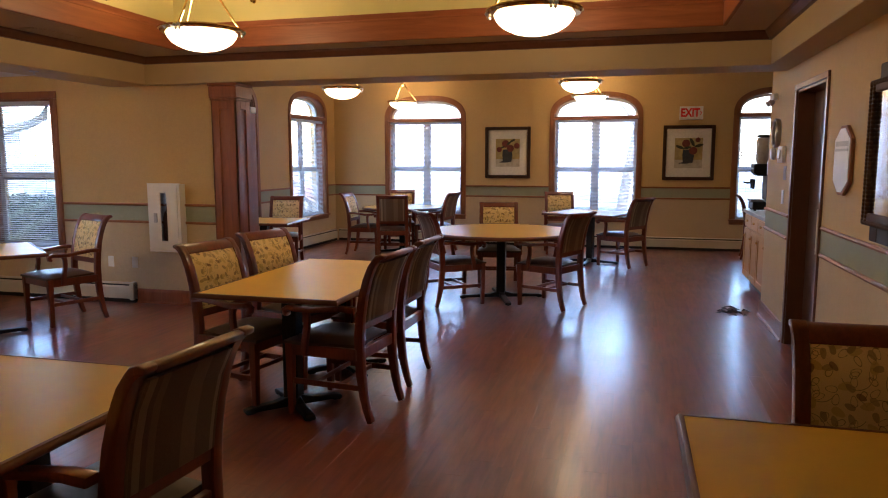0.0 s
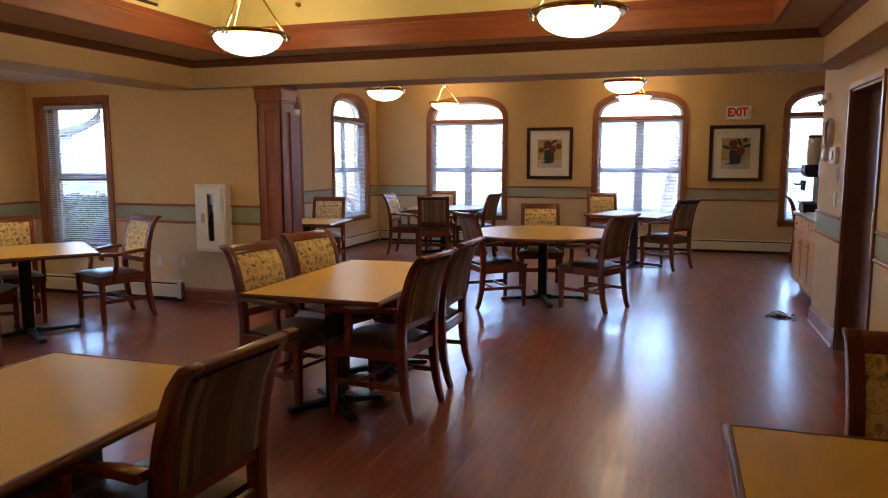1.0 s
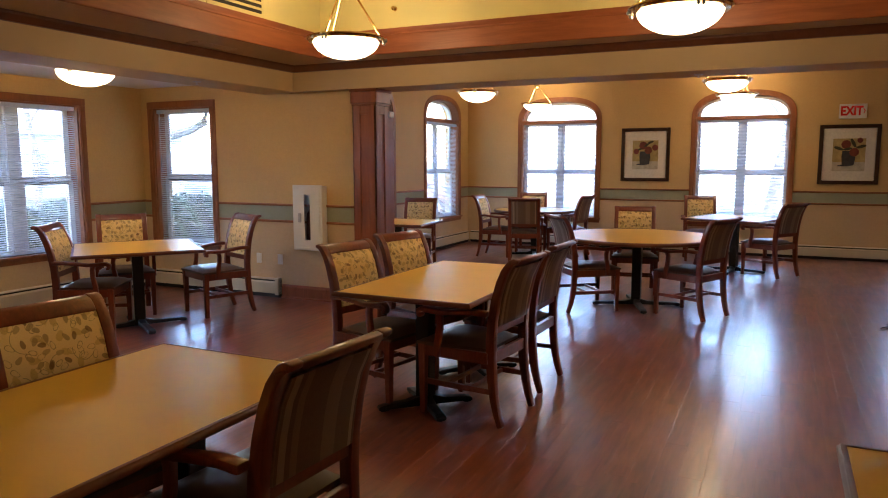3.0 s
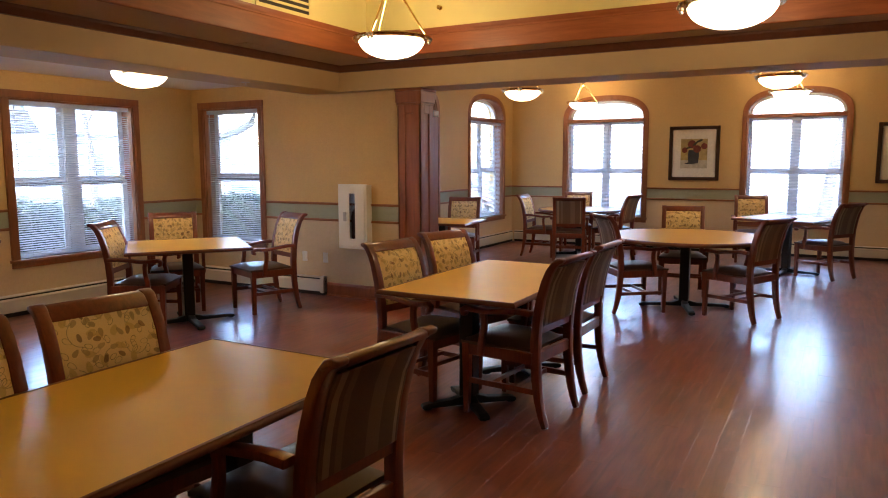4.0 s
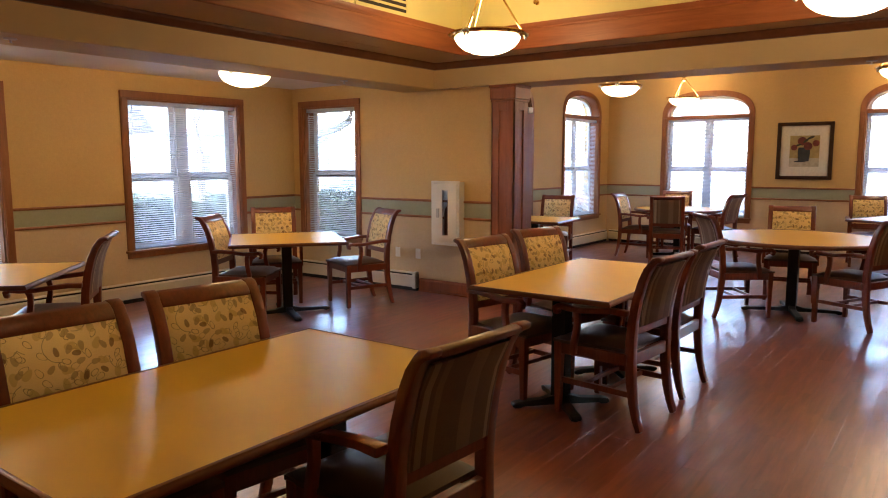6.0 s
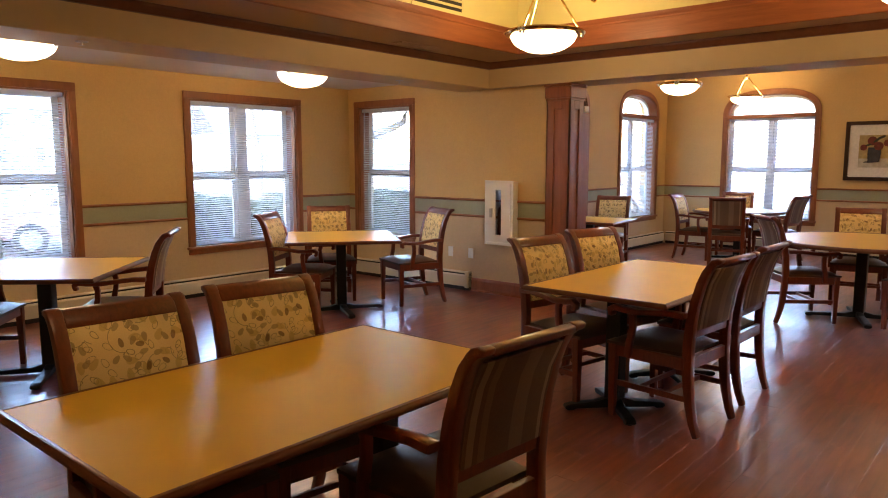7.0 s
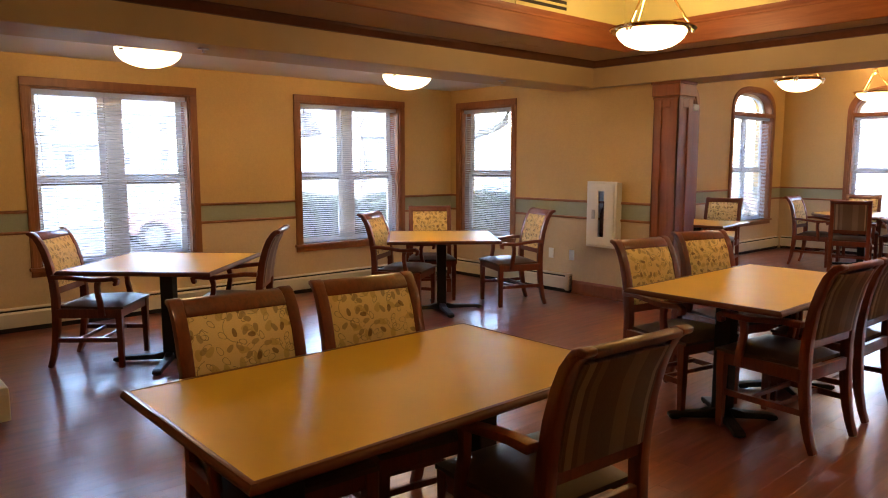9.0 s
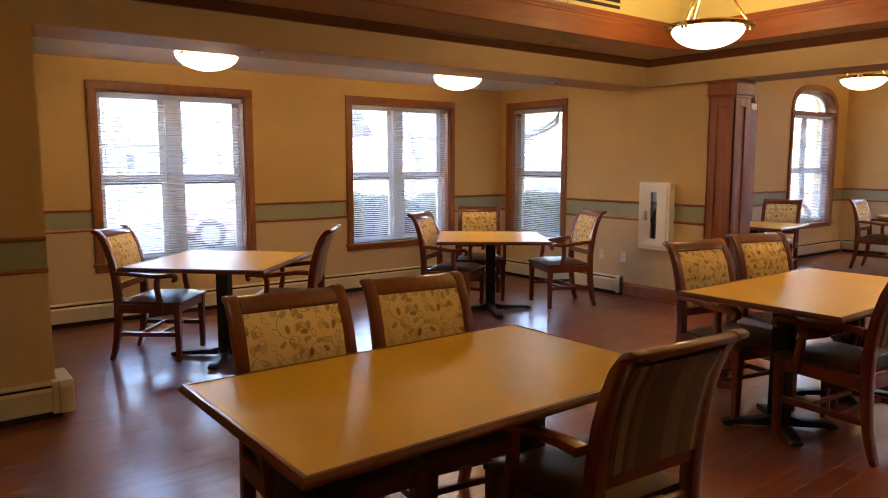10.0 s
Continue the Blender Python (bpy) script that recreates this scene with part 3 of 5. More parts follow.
build_wall("wall_alcove", wall_frame(face_x=2.06), 7.35, 9.4, 3.3, 0.2, [], "tan wall behind the counter", False, False)
build_wall("wall_alcove_end", wall_frame(face_y=9.4, outward=-1), 2.06, 3.6, 3.3, 0.2, [], "tan return wall of the alcove", False, False)
build_wall("wall_alcove_side", wall_frame(face_x=3.6), 9.2, YF, 3.3, 0.2, [], "tan side wall of the alcove", False, False)
build_wall("wall_alcove_near", wall_frame(face_y=7.35, outward=-1), 1.45, 2.26, 3.3, 0.15, [], "tan short wall beside the counter", False, False)
build_wall("wall_south", wall_frame(face_y=BACK, outward=-1), XA, XR, 3.9, 0.2, [], "tan back wall with sage border")

# ceilings and dropped beam
tagged(part("ceiling_low", box(XA, BACK, LOW, -5.2, YB, LOW + 0.12), CEIL), "flat off-white low ceiling over the window bay", "ceiling", "", "structure")
tagged(part("ceiling_north", box(XE, 6.72, 3.0, 3.6, YF, 3.12), CEIL), "flat off-white ceiling over the far dining bay", "ceiling", "", "structure")
tagged(part("beam_west", box(-5.2, BACK, BEAM, FX0, 6.25, 2.95, 0.006), FASCIA), "tan painted dropped beam along the window bay", "beam", "", "structure")
tagged(part("beam_north", box(-5.2, FY, BEAM, XR, 6.72, 3.3, 0.006), FASCIA), "tan painted dropped beam over the wide opening", "beam", "", "structure")
tagged(part("beam_east", box(FX1, BACK, BEAM, XR, FY, 3.3, 0.006), FASCIA), "tan painted soffit along the door wall", "beam", "", "structure")
bm = bmesh.new()
box(FX0, BACK, RINGZ, OX0, FY, RINGZ + 0.06, 0, bm)
box(OX1, BACK, RINGZ, FX1, FY, RINGZ + 0.06, 0, bm)
box(OX0, OY, RINGZ, OX1, FY, RINGZ + 0.06, 0, bm)
tagged(part("ceiling_ring", bm, RING), "brown-grey painted ring ceiling round the raised tray", "ceiling", "", "structure")
bm = bmesh.new()
box(OX0 - 0.1, BACK, 2.56, OX0, OY + 0.1, 3.7, 0, bm)
box(OX1, BACK, 2.56, OX1 + 0.1, OY + 0.1, 3.7, 0, bm)
box(OX0, OY, 2.56, OX1, OY + 0.1, 3.7, 0, bm)
box(OX0 - 0.1, BACK, 3.7, OX1 + 0.1, OY + 0.1, 3.8, 0, bm)
tagged(part("ceiling_tray", bm, VAULT), "yellow painted raised tray ceiling", "ceiling", "", "structure")


def crown_run(name, pts, along, w0, w1, mat, label):
    ob = part(name, prism(pts, w0, w1, along), mat)
    return tagged(ob, label, "trim", "", "structure")


lab = "dark wooden crown moulding at the top of the beam"
prof = [(0.0, 2.452), (0.024, 2.454), (0.032, 2.466), (0.058, 2.498), (0.064, 2.519), (0.0, 2.519)]
crown_run("trim_crown_north", [(FY - a, z) for a, z in prof], "x", FX0, FX1, CROWN, lab)
crown_run("trim_crown_west", [(FX0 + a, z) for a, z in prof], "y", BACK, FY, CROWN, lab)
crown_run("trim_crown_east", [(FX1 - a, z) for a, z in prof], "y", BACK, FY, CROWN, lab)
lab = "reddish cherry board lining the raised tray"
prof = [(0.0, 2.512), (0.024, 2.512), (0.028, 2.520), (0.028, 2.674), (0.034, 2.679), (0.034, 2.693), (0.046, 2.716), (0.052, 2.732), (0.0, 2.736)]
crown_run("trim_board_north", [(OY - a, z) for a, z in prof], "x", OX0, OX1, CHERRY_X, lab)
crown_run("trim_board_west", [(OX0 + a, z) for a, z in prof], "y", BACK, OY, CHERRY_Y, lab)
crown_run("trim_board_east", [(OX1 - a, z) for a, z in prof], "y", BACK, OY, CHERRY_Y, lab)

# windows
lab = "oak-cased double window with lowered white blind"
build_window("window_1", wA, *cA1, lab)
build_window("window_2", wA, *cA2, lab)
build_window("window_3", wB, *cB, "narrow oak-cased window with lowered white blind", False)
lab = "arched oak-cased window with fanlight and white blind"
build_window("window_4", wF, *cF1, lab)
build_window("window_5", wF, *cF2, lab)
build_window("window_6", wF, *cF3, lab)
build_window("window_7", wE, *cE1, lab)
build_window("window_8", wE, *cE2, lab)

# heaters and baseboards
lab = "cream enamelled baseboard heater along the wall"
build_heater("baseboard_heater", wA, -1.2, 6.28, lab, False, False)
build_heater("baseboard_heater", wB, XA + 0.08, -5.02, lab, False, True)
build_heater("baseboard_heater", wF, XE + 0.08, 3.0, lab, False, True)
build_heater("baseboard_heater", wE, 7.2, YF - 0.08, lab, True, False)
build_heater("baseboard_heater", wD, BACK + 0.1, 0.66, lab, False, True)
bm = prism([(XD - 0.22, 0.03), (XD + 0.085, 0.03), (XD + 0.085, 0.185), (XD + 0.07, 0.222), (XD - 0.22, 0.222)], 0.645, 0.725, "y", 0.008)
tagged(part("heater_corner", bm, HEATER), "cream heater corner cover at the wall end", "heater cover")
build_baseboard("baseboard", wB, -5.01, -4.06)
build_baseboard("baseboard", wR, 6.27, 7.35)
build_baseboard("baseboard", wR, BACK, 5.27)

# panelled column under the beam
col = thing("column", pose(-3.857, 6.415, 0), "reddish cherry panelled square column under the beam", "column", "", "structure")
part("shaft", box(-0.120, -0.120, 0.0, 0.120, 0.120, 2.254), CHERRY, col)
for k in range(4):
    m = Matrix.Rotation(math.pi / 2 * k, 4, "Z")
    for x0, x1, z0, z1 in ((-0.137, -0.050, 0.2, 2.09), (0.050, 0.137, 0.2, 2.09), (-0.050, 0.050, 0.2, 0.30), (-0.050, 0.050, 2.0, 2.09)):
        bm = box(x0, -0.137, z0, x1, -0.117, z1, 0.004)
        bmesh.ops.transform(bm, matrix=m, verts=bm.verts[:])
        part("stile" if z1 - z0 > 1 else "rail", bm, CHERRY, col)
for nm, h, z0, z1 in (("plinth", 0.150, 0.0, 0.2), ("necking", 0.145, 2.085, 2.11), ("capital", 0.152, 2.11, 2.225), ("abacus", 0.160, 2.225, 2.2545)):
    part(nm, box(-h, -h, z0, h, h, z1, 0.006), CHERRY, col)
# casing on the wall's end behind the column, with a small white box on it
ob = part("trim_wall_end", box(-3.95, 6.615, 0.0, -3.772, 6.745, 1.985, 0.006), CHERRY)
tagged(ob, "reddish wooden casing at the wall's end behind the column", "trim", "", "structure")
wb = thing("wall_box", None, "small white plastic box on the wooden casing", "wall box")
part("housing", box(-3.90, 6.62, 1.985, -3.765, 6.745, 2.05, 0.006), WHITE, wb)
part("cover_plate", box(-3.764, 6.635, 1.995, -3.758, 6.73, 2.04, 0.002), WHITE, wb)

# ---- chairs ----
def build_chair():
    """Faces +y, origin on the floor under the seat's middle."""
    c = thing("armchair", None, "dark walnut armchair with leaf-patterned back and dark vinyl seat", "chair", "dining chairs")
    side = [(-0.312, 0.0), (-0.288, 0.07), (-0.268, 0.16), (-0.254, 0.27), (-0.247, 0.38), (-0.246, 0.50), (-0.255, 0.62), (-0.275, 0.74), (-0.303, 0.84), (-0.330, 0.905), (-0.359, 0.948), (-0.385, 0.966), (-0.408, 0.970)]
    wide = [0.030, 0.036, 0.043, 0.049, 0.052, 0.052, 0.050, 0.047, 0.044, 0.041, 0.036, 0.030, 0.022]
    for s in (-1, 1):
        smooth(part("back_leg", prism(band_outline(side, wide), s * 0.2155 - 0.0235, s * 0.2155 + 0.0235, "x", 0.005), CHAIR_WOOD, c))
        part("foot_glide", lathe([(0.0, 0.0), (0.014, 0.0), (0.014, 0.006), (0.0, 0.006)], 10, None, (s * 0.2155, -0.312, -0.0005)), STEEL, c)
        # front leg
        leg = bmesh.new()
        rings = []
        for z, h in ((0.0, 0.017), (0.25, 0.021), (0.40, 0.024), (0.435, 0.024)):
            rings.append([leg.verts.new((s * 0.232 + dx * h, 0.205 + dy * h, z)) for dx, dy in ((-1, -1), (1, -1), (1, 1), (-1, 1))])
        for a, b in zip(rings, rings[1:]):
            for k in range(4):
                leg.faces.new((a[k], a[(k + 1) % 4], b[(k + 1) % 4], b[k]))
        leg.faces.new(rings[0][::-1]), leg.faces.new(rings[-1])
        bmesh.ops.bevel(leg, geom=leg.edges[:], offset=0.004, segments=2, affect="EDGES", profile=0.5)
        part("front_leg", leg, CHAIR_WOOD, c)
        # arm: from the back post, dipping, to a scrolled end
        path = [(-0.245, 0.665), (-0.16, 0.668), (-0.06, 0.658), (0.04, 0.645), (0.13, 0.648), (0.185, 0.655), (0.214, 0.640), (0.208, 0.616), (0.190, 0.612)]
        arm = prism(band_outline(path, [0.034, 0.032, 0.030, 0.030, 0.032, 0.034, 0.034, 0.030, 0.022]), s * 0.262 - 0.026, s * 0.262 + 0.026, "x", 0.008)
        smooth(part("arm", arm, CHAIR_WOOD, c))
        post = prism(band_outline([(0.095, 0.38), (0.088, 0.46), (0.072, 0.54), (0.070, 0.60), (0.082, 0.645)], [0.040, 0.038, 0.034, 0.034, 0.040]), s * 0.258 - 0.017, s * 0.258 + 0.017, "x", 0.005)
        smooth(part("arm_post", post, CHAIR_WOOD, c))
        bm = box(s * 0.222 - 0.011, -0.262, 0.185, s * 0.222 + 0.011, 0.205, 0.218, 0.003)
        part("side_stretcher", bm, CHAIR_WOOD, c)
        part("side_rail", box(s * 0.232 - 0.016, -0.235, 0.365, s * 0.232 + 0.016, 0.205, 0.432, 0.004), CHAIR_WOOD, c)
    for y in (0.055, -0.10):
        part("cross_stretcher", box(-0.215, y - 0.010, 0.188, 0.215, y + 0.010, 0.214, 0.003), CHAIR_WOOD, c)
    part("front_rail", box(-0.215, 0.188, 0.365, 0.215, 0.218, 0.432, 0.004), CHAIR_WOOD, c)
    part("back_rail", box(-0.195, -0.262, 0.365, 0.195, -0.232, 0.432, 0.004), CHAIR_WOOD, c)
    # seat cushion, domed and wider in front
    bm = bmesh.new()
    rows = 9
    grid = []
    for j in range(rows):
        v = j / (rows - 1)
        y = -0.222 + 0.462 * v
        hw = 0.205 + 0.048 * min(1, v * 1.5)
        grid.append([])
        for i in range(rows):
            u = i / (rows - 1) * 2 - 1
            dome = (1 - abs(u) ** 4) * (1 - abs(2 * v - 1) ** 4)
            grid[-1].append((u * hw, y, 0.448 + 0.034 * dome ** 0.6))
    top = [[bm.verts.new(p) for p in r] for r in grid]
    low = [[bm.verts.new((p[0], p[1], 0.430)) for p in r] for r in grid]
    for j in range(rows - 1):
        for i in range(rows - 1):
            bm.faces.new((top[j][i], top[j][i + 1], top[j + 1][i + 1], top[j + 1][i]))
            bm.faces.new((low[j][i], low[j + 1][i], low[j + 1][i + 1], low[j][i + 1]))
    rim = [(0, i) for i in range(rows)] + [(j, rows - 1) for j in range(1, rows)] + [(rows - 1, i) for i in range(rows - 2, -1, -1)] + [(j, 0) for j in range(rows - 2, 0, -1)]
    for a, b in zip(rim, rim[1:] + rim[:1]):
        bm.faces.new((top[a[0]][a[1]], low[a[0]][a[1]], low[b[0]][b[1]], top[b[0]][b[1]]))
    smooth(part("seat", bm, VINYL, c, "dark brown vinyl seat cushion"), 60)
    # rolled top rail
    path = [(-0.331, 0.918), (-0.339, 0.931), (-0.350, 0.944), (-0.369, 0.959), (-0.391, 0.966), (-0.410, 0.963)]
    roll = band_outline(path, [0.022, 0.027, 0.030, 0.031, 0.030, 0.022])
    smooth(part("top_rail", prism(roll, -0.193, 0.193, "x", 0.005), CHAIR_WOOD, c), 50)
    # ears: the raised ends where the rail meets the posts
    ear = band_outline([(-0.347, 0.947), (-0.369, 0.965), (-0.391, 0.973), (-0.413, 0.970)], [0.018, 0.026, 0.026, 0.018])
    for s in (-1, 1):
        smooth(part("rail_end", prism(ear, s * 0.2155 - 0.0255, s * 0.2155 + 0.0255, "x", 0.005), CHAIR_WOOD, c), 50)
    part("lower_rail", prism([(-0.230, 0.535), (-0.235, 0.585), (-0.266, 0.587), (-0.262, 0.535)], -0.196, 0.196, "x", 0.003), CHAIR_WOOD, c)
    # upholstered back: front cloth and striped rear cloth
    ys = [(-0.234, 0.582), (-0.244, 0.66), (-0.258, 0.74), (-0.283, 0.835), (-0.327, 0.926)]
    front = bmesh.new()
    nx = 9
    rowsv = []
    for j, (y, z) in enumerate(ys):
        rowsv.append([front.verts.new((-0.192 + 0.384 * i / (nx - 1), y + 0.014 * (1 - abs(i / 4 - 1) ** 3) * (1 - abs(j / 2 - 1) ** 3), z)) for i in range(nx)])
    for a, b in zip(rowsv, rowsv[1:]):
        for i in range(nx - 1):
            front.faces.new((a[i], a[i + 1], b[i + 1], b[i]))
    res = bmesh.ops.extrude_face_region(front, geom=front.faces[:])
    bmesh.ops.translate(front, verts=[v for v in res["geom"] if isinstance(v, bmesh.types.BMVert)], vec=(0, -0.02, 0))
    smooth(part("back_cushion", front, LEAF, c, "beige cloth with brown leaf pattern"), 60)
    rear = prism([(y - 0.022, z) for y, z in ys] + [(y - 0.047, z) for y, z in ys[::-1]], -0.192, 0.192, "x", 0.006)
    smooth(part("back_cover", rear, STRIPE, c, "brown striped cloth"), 60)
    return c


def chair_pose(x, y, toward):
    """By the place of the top of the backrest and the point that the chair faces."""
    d = Vector((toward[0] - x, toward[1] - y)).normalized()
    return pose(x + d.x * 0.40, y + d.y * 0.40, 0, 0, 0, math.degrees(math.atan2(-d.x, d.y)))


# top of backrest x, y, and facing direction
CHAIRS = [
    (-2.553, 1.153, 1, -0.06, "pulled up to a honey laminate table"), (-2.557, 1.756, 1, -0.14, "pulled up to a honey laminate table"),
    (-1.129, 1.72, -1, 0.08, "pulled up to a honey laminate table"),
    (-2.645, 4.02, 1, -0.20, "beside a rectangular table"), (-2.645, 4.77, 1, -0.28, "beside a rectangular table"),
    (-1.255, 3.885, -1, 0.10, "beside a rectangular table"), (-1.255, 4.59, -1, 0.03, "beside a rectangular table"),
    (0.80, 2.49, 0.0, -1, "at a table by the door"),
    (-0.406, 7.187, -0.89, 0.43, "beside a round table"), (-2.06, 7.0, 0.78, 0.60, "beside a round table"), (-1.56, 8.75, 0.2, -1, "beside a round table"),
    (0.243, 10.198, -0.83, 0.56, "beside a square table near the windows"), (-1.13, 11.95, 0.2, -1, "beneath an arched window"),
    (-4.47, 10.75, 1, 0.04, "beside a table near the windows"), (-3.42, 10.05, -0.27, 0.96, "beside a table near the windows"),
    (-2.72, 11.23, -1, 0.18, "beside a table near the windows"), (-3.92, 12.05, 0.24, -0.97, "beneath an arched window"),
    (-4.85, 9.5, 0.27, -0.96, "beside a table under the side windows"),
    (-5.79, 4.09, 0.85, 0.53, "at a square table in the window bay"), (-6.20, 5.24, 0.79, -0.61, "at a square table in the window bay"),
    (-4.985, 5.807, -0.36, -0.93, "at a square table in the window bay"),
    (-5.876, 1.249, 0.64, 0.77, "at a square table in the window bay"), (-4.85, 2.64, -0.61, -0.79, "at a square table in the window bay"),
    (1.61, 11.7, 1, -0.1, "beneath an arched window"),
]
chair = build_chair()
for k, (x, y, dx, dy, where) in enumerate(CHAIRS):
    m = chair_pose(x, y, (x + dx, y + dy))
    ob = chair if k == 0 else copy_thing(chair, m)
    ob.matrix_world = m
    tagged(ob, "walnut armchair, leaf-patterned back, " + where)


# ---- tables ----
def pedestal(root, x, y, reach, turn, top=0.715):
    foot = bmesh.new()
    for k in range(4):
        arm = prism([(0.0, 0.014), (reach - 0.06, 0.012), (reach - 0.045, 0.003), (reach - 0.01, 0.003), (reach + 0.008, 0.014), (reach + 0.004, 0.032), (reach - 0.03, 0.040), (0.12, 0.052), (0.05, 0.072), (0.0, 0.080)], -0.031, 0.031, "x", 0.007)
        merge(foot, arm, Matrix.Translation((x, y, 0)) @ Matrix.Rotation(radians(turn + 90 * k), 4, "Z"))
    part("cross_foot", foot, BLACK_IRON, root)
    for k in range(4):
        a = radians(turn + 90 * k)
        part("glide", lathe([(0, 0), (0.016, 0), (0.016, 0.01), (0, 0.01)], 10, None, (x - (reach - 0.025) * math.sin(a), y + (reach - 0.025) * math.cos(a), -0.0005)), BLACK_IRON, root)
    part("pedestal", box(x - 0.047, y - 0.047, 0.05, x + 0.047, y + 0.047, top - 0.02, 0.008), BLACK_IRON, root)
    plate = bmesh.new()
    for k in range(2):
        merge(plate, box(-0.24, -0.022, top - 0.03, 0.24, 0.022, top, 0.004), Matrix.Translation((x, y, 0)) @ Matrix.Rotation(radians(45 + 90 * k), 4, "Z"))
    part("top_bracket", plate, BLACK_IRON, root)


def build_table(m, w, l, label, bases, turn=0.0):
    t = thing("dining_table", m, label, "table", "dining tables")
    hw, hl, e = w / 2, l / 2, 0.024
    part("tabletop", box(-hw + e, -hl + e, 0.716, hw - e, hl - e, 0.7465, 0.0), LAMINATE, t, "honey-coloured laminate top")
    arc = [(e - 0.013 + 0.013 * math.cos(radians(a)), 0.731 + 0.013 * math.sin(radians(a))) for a in (-90, -60, -30, 0, 30, 60)]
    prof = [(0.0, 0.716), *arc, (e - 0.008, 0.7445), (e - 0.009, 0.7478), (e - 0.012, 0.749), (0.003, 0.749), (0.0, 0.7475)]
    bm = bmesh.new()
    corners = [(-1, -1), (1, -1), (1, 1), (-1, 1)]
    loops = []
    for sx, sy in corners:
        loops.append([bm.verts.new((sx * (hw - e + a), sy * (hl - e + a), z)) for a, z in prof])
    n = len(prof)
    for k in range(4):
        a, b = loops[k], loops[(k + 1) % 4]
        for i in range(n):
            j = (i + 1) % n
            bm.faces.new((a[i], b[i], b[j], a[j]))
    smooth(part("table_edge", bm, EDGE_WOOD, t, "rounded dark wooden edge"), 40)
    for x, y, r in bases:
        pedestal(t, x, y, r, turn)
    return t


def build_round_table(m, r, label):
    t = thing("round_table", m, label, "table", "dining tables")
    part("tabletop", lathe([(0, 0.716), (r - 0.03, 0.716), (r - 0.03, 0.7465), (0, 0.7465)], 72), LAMINATE, t, "honey-coloured laminate top")
    smooth(part("table_edge", lathe([(r - 0.03, 0.712), (r - 0.008, 0.712), (r + 0.002, 0.722), (r + 0.003, 0.734), (r - 0.006, 0.746), (r - 0.018, 0.751), (r - 0.03, 0.7475), (r - 0.03, 0.712)], 72), EDGE_WOOD, t, "rounded dark wooden edge"), 50)
    pedestal(t, 0, 0, 0.45, 20)
    return t


lab = "rectangular honey laminate table with dark wooden edge"
two = [(0, -0.42, 0.30), (0, 0.42, 0.30)]
build_table(pose(-1.902, 1.428, 0), 0.905, 1.50, lab, two, 45)
build_table(pose(-1.922, 4.243, 0), 0.905, 1.545, lab, two, 45)
build_table(pose(0.645, 1.41, 0), 0.905, 1.50, lab, two, 45)
build_round_table(pose(-1.31, 7.58, 0), 0.81, "round honey laminate table on a black pedestal")
lab = "square laminate table on a black cross-foot pedestal"
one = [(0, 0, 0.41)]
build_table(pose(-5.27, 1.91, 0, 0, 0, 45), 1.07, 1.07, lab, one, 10)
build_table(pose(-5.31, 4.64, 0, 0, 0, 52), 1.07, 1.07, lab, one, 10)
build_table(pose(-0.52, 10.55, 0, 0, 0, -20), 1.07, 1.07, lab, one, 10)
build_round_table(pose(-3.58, 11.05, 0), 0.66, "round laminate table near the arched windows")
build_table(pose(-4.45, 8.08, 0, 0, 0, 8), 0.92, 0.92, lab, one, 45)


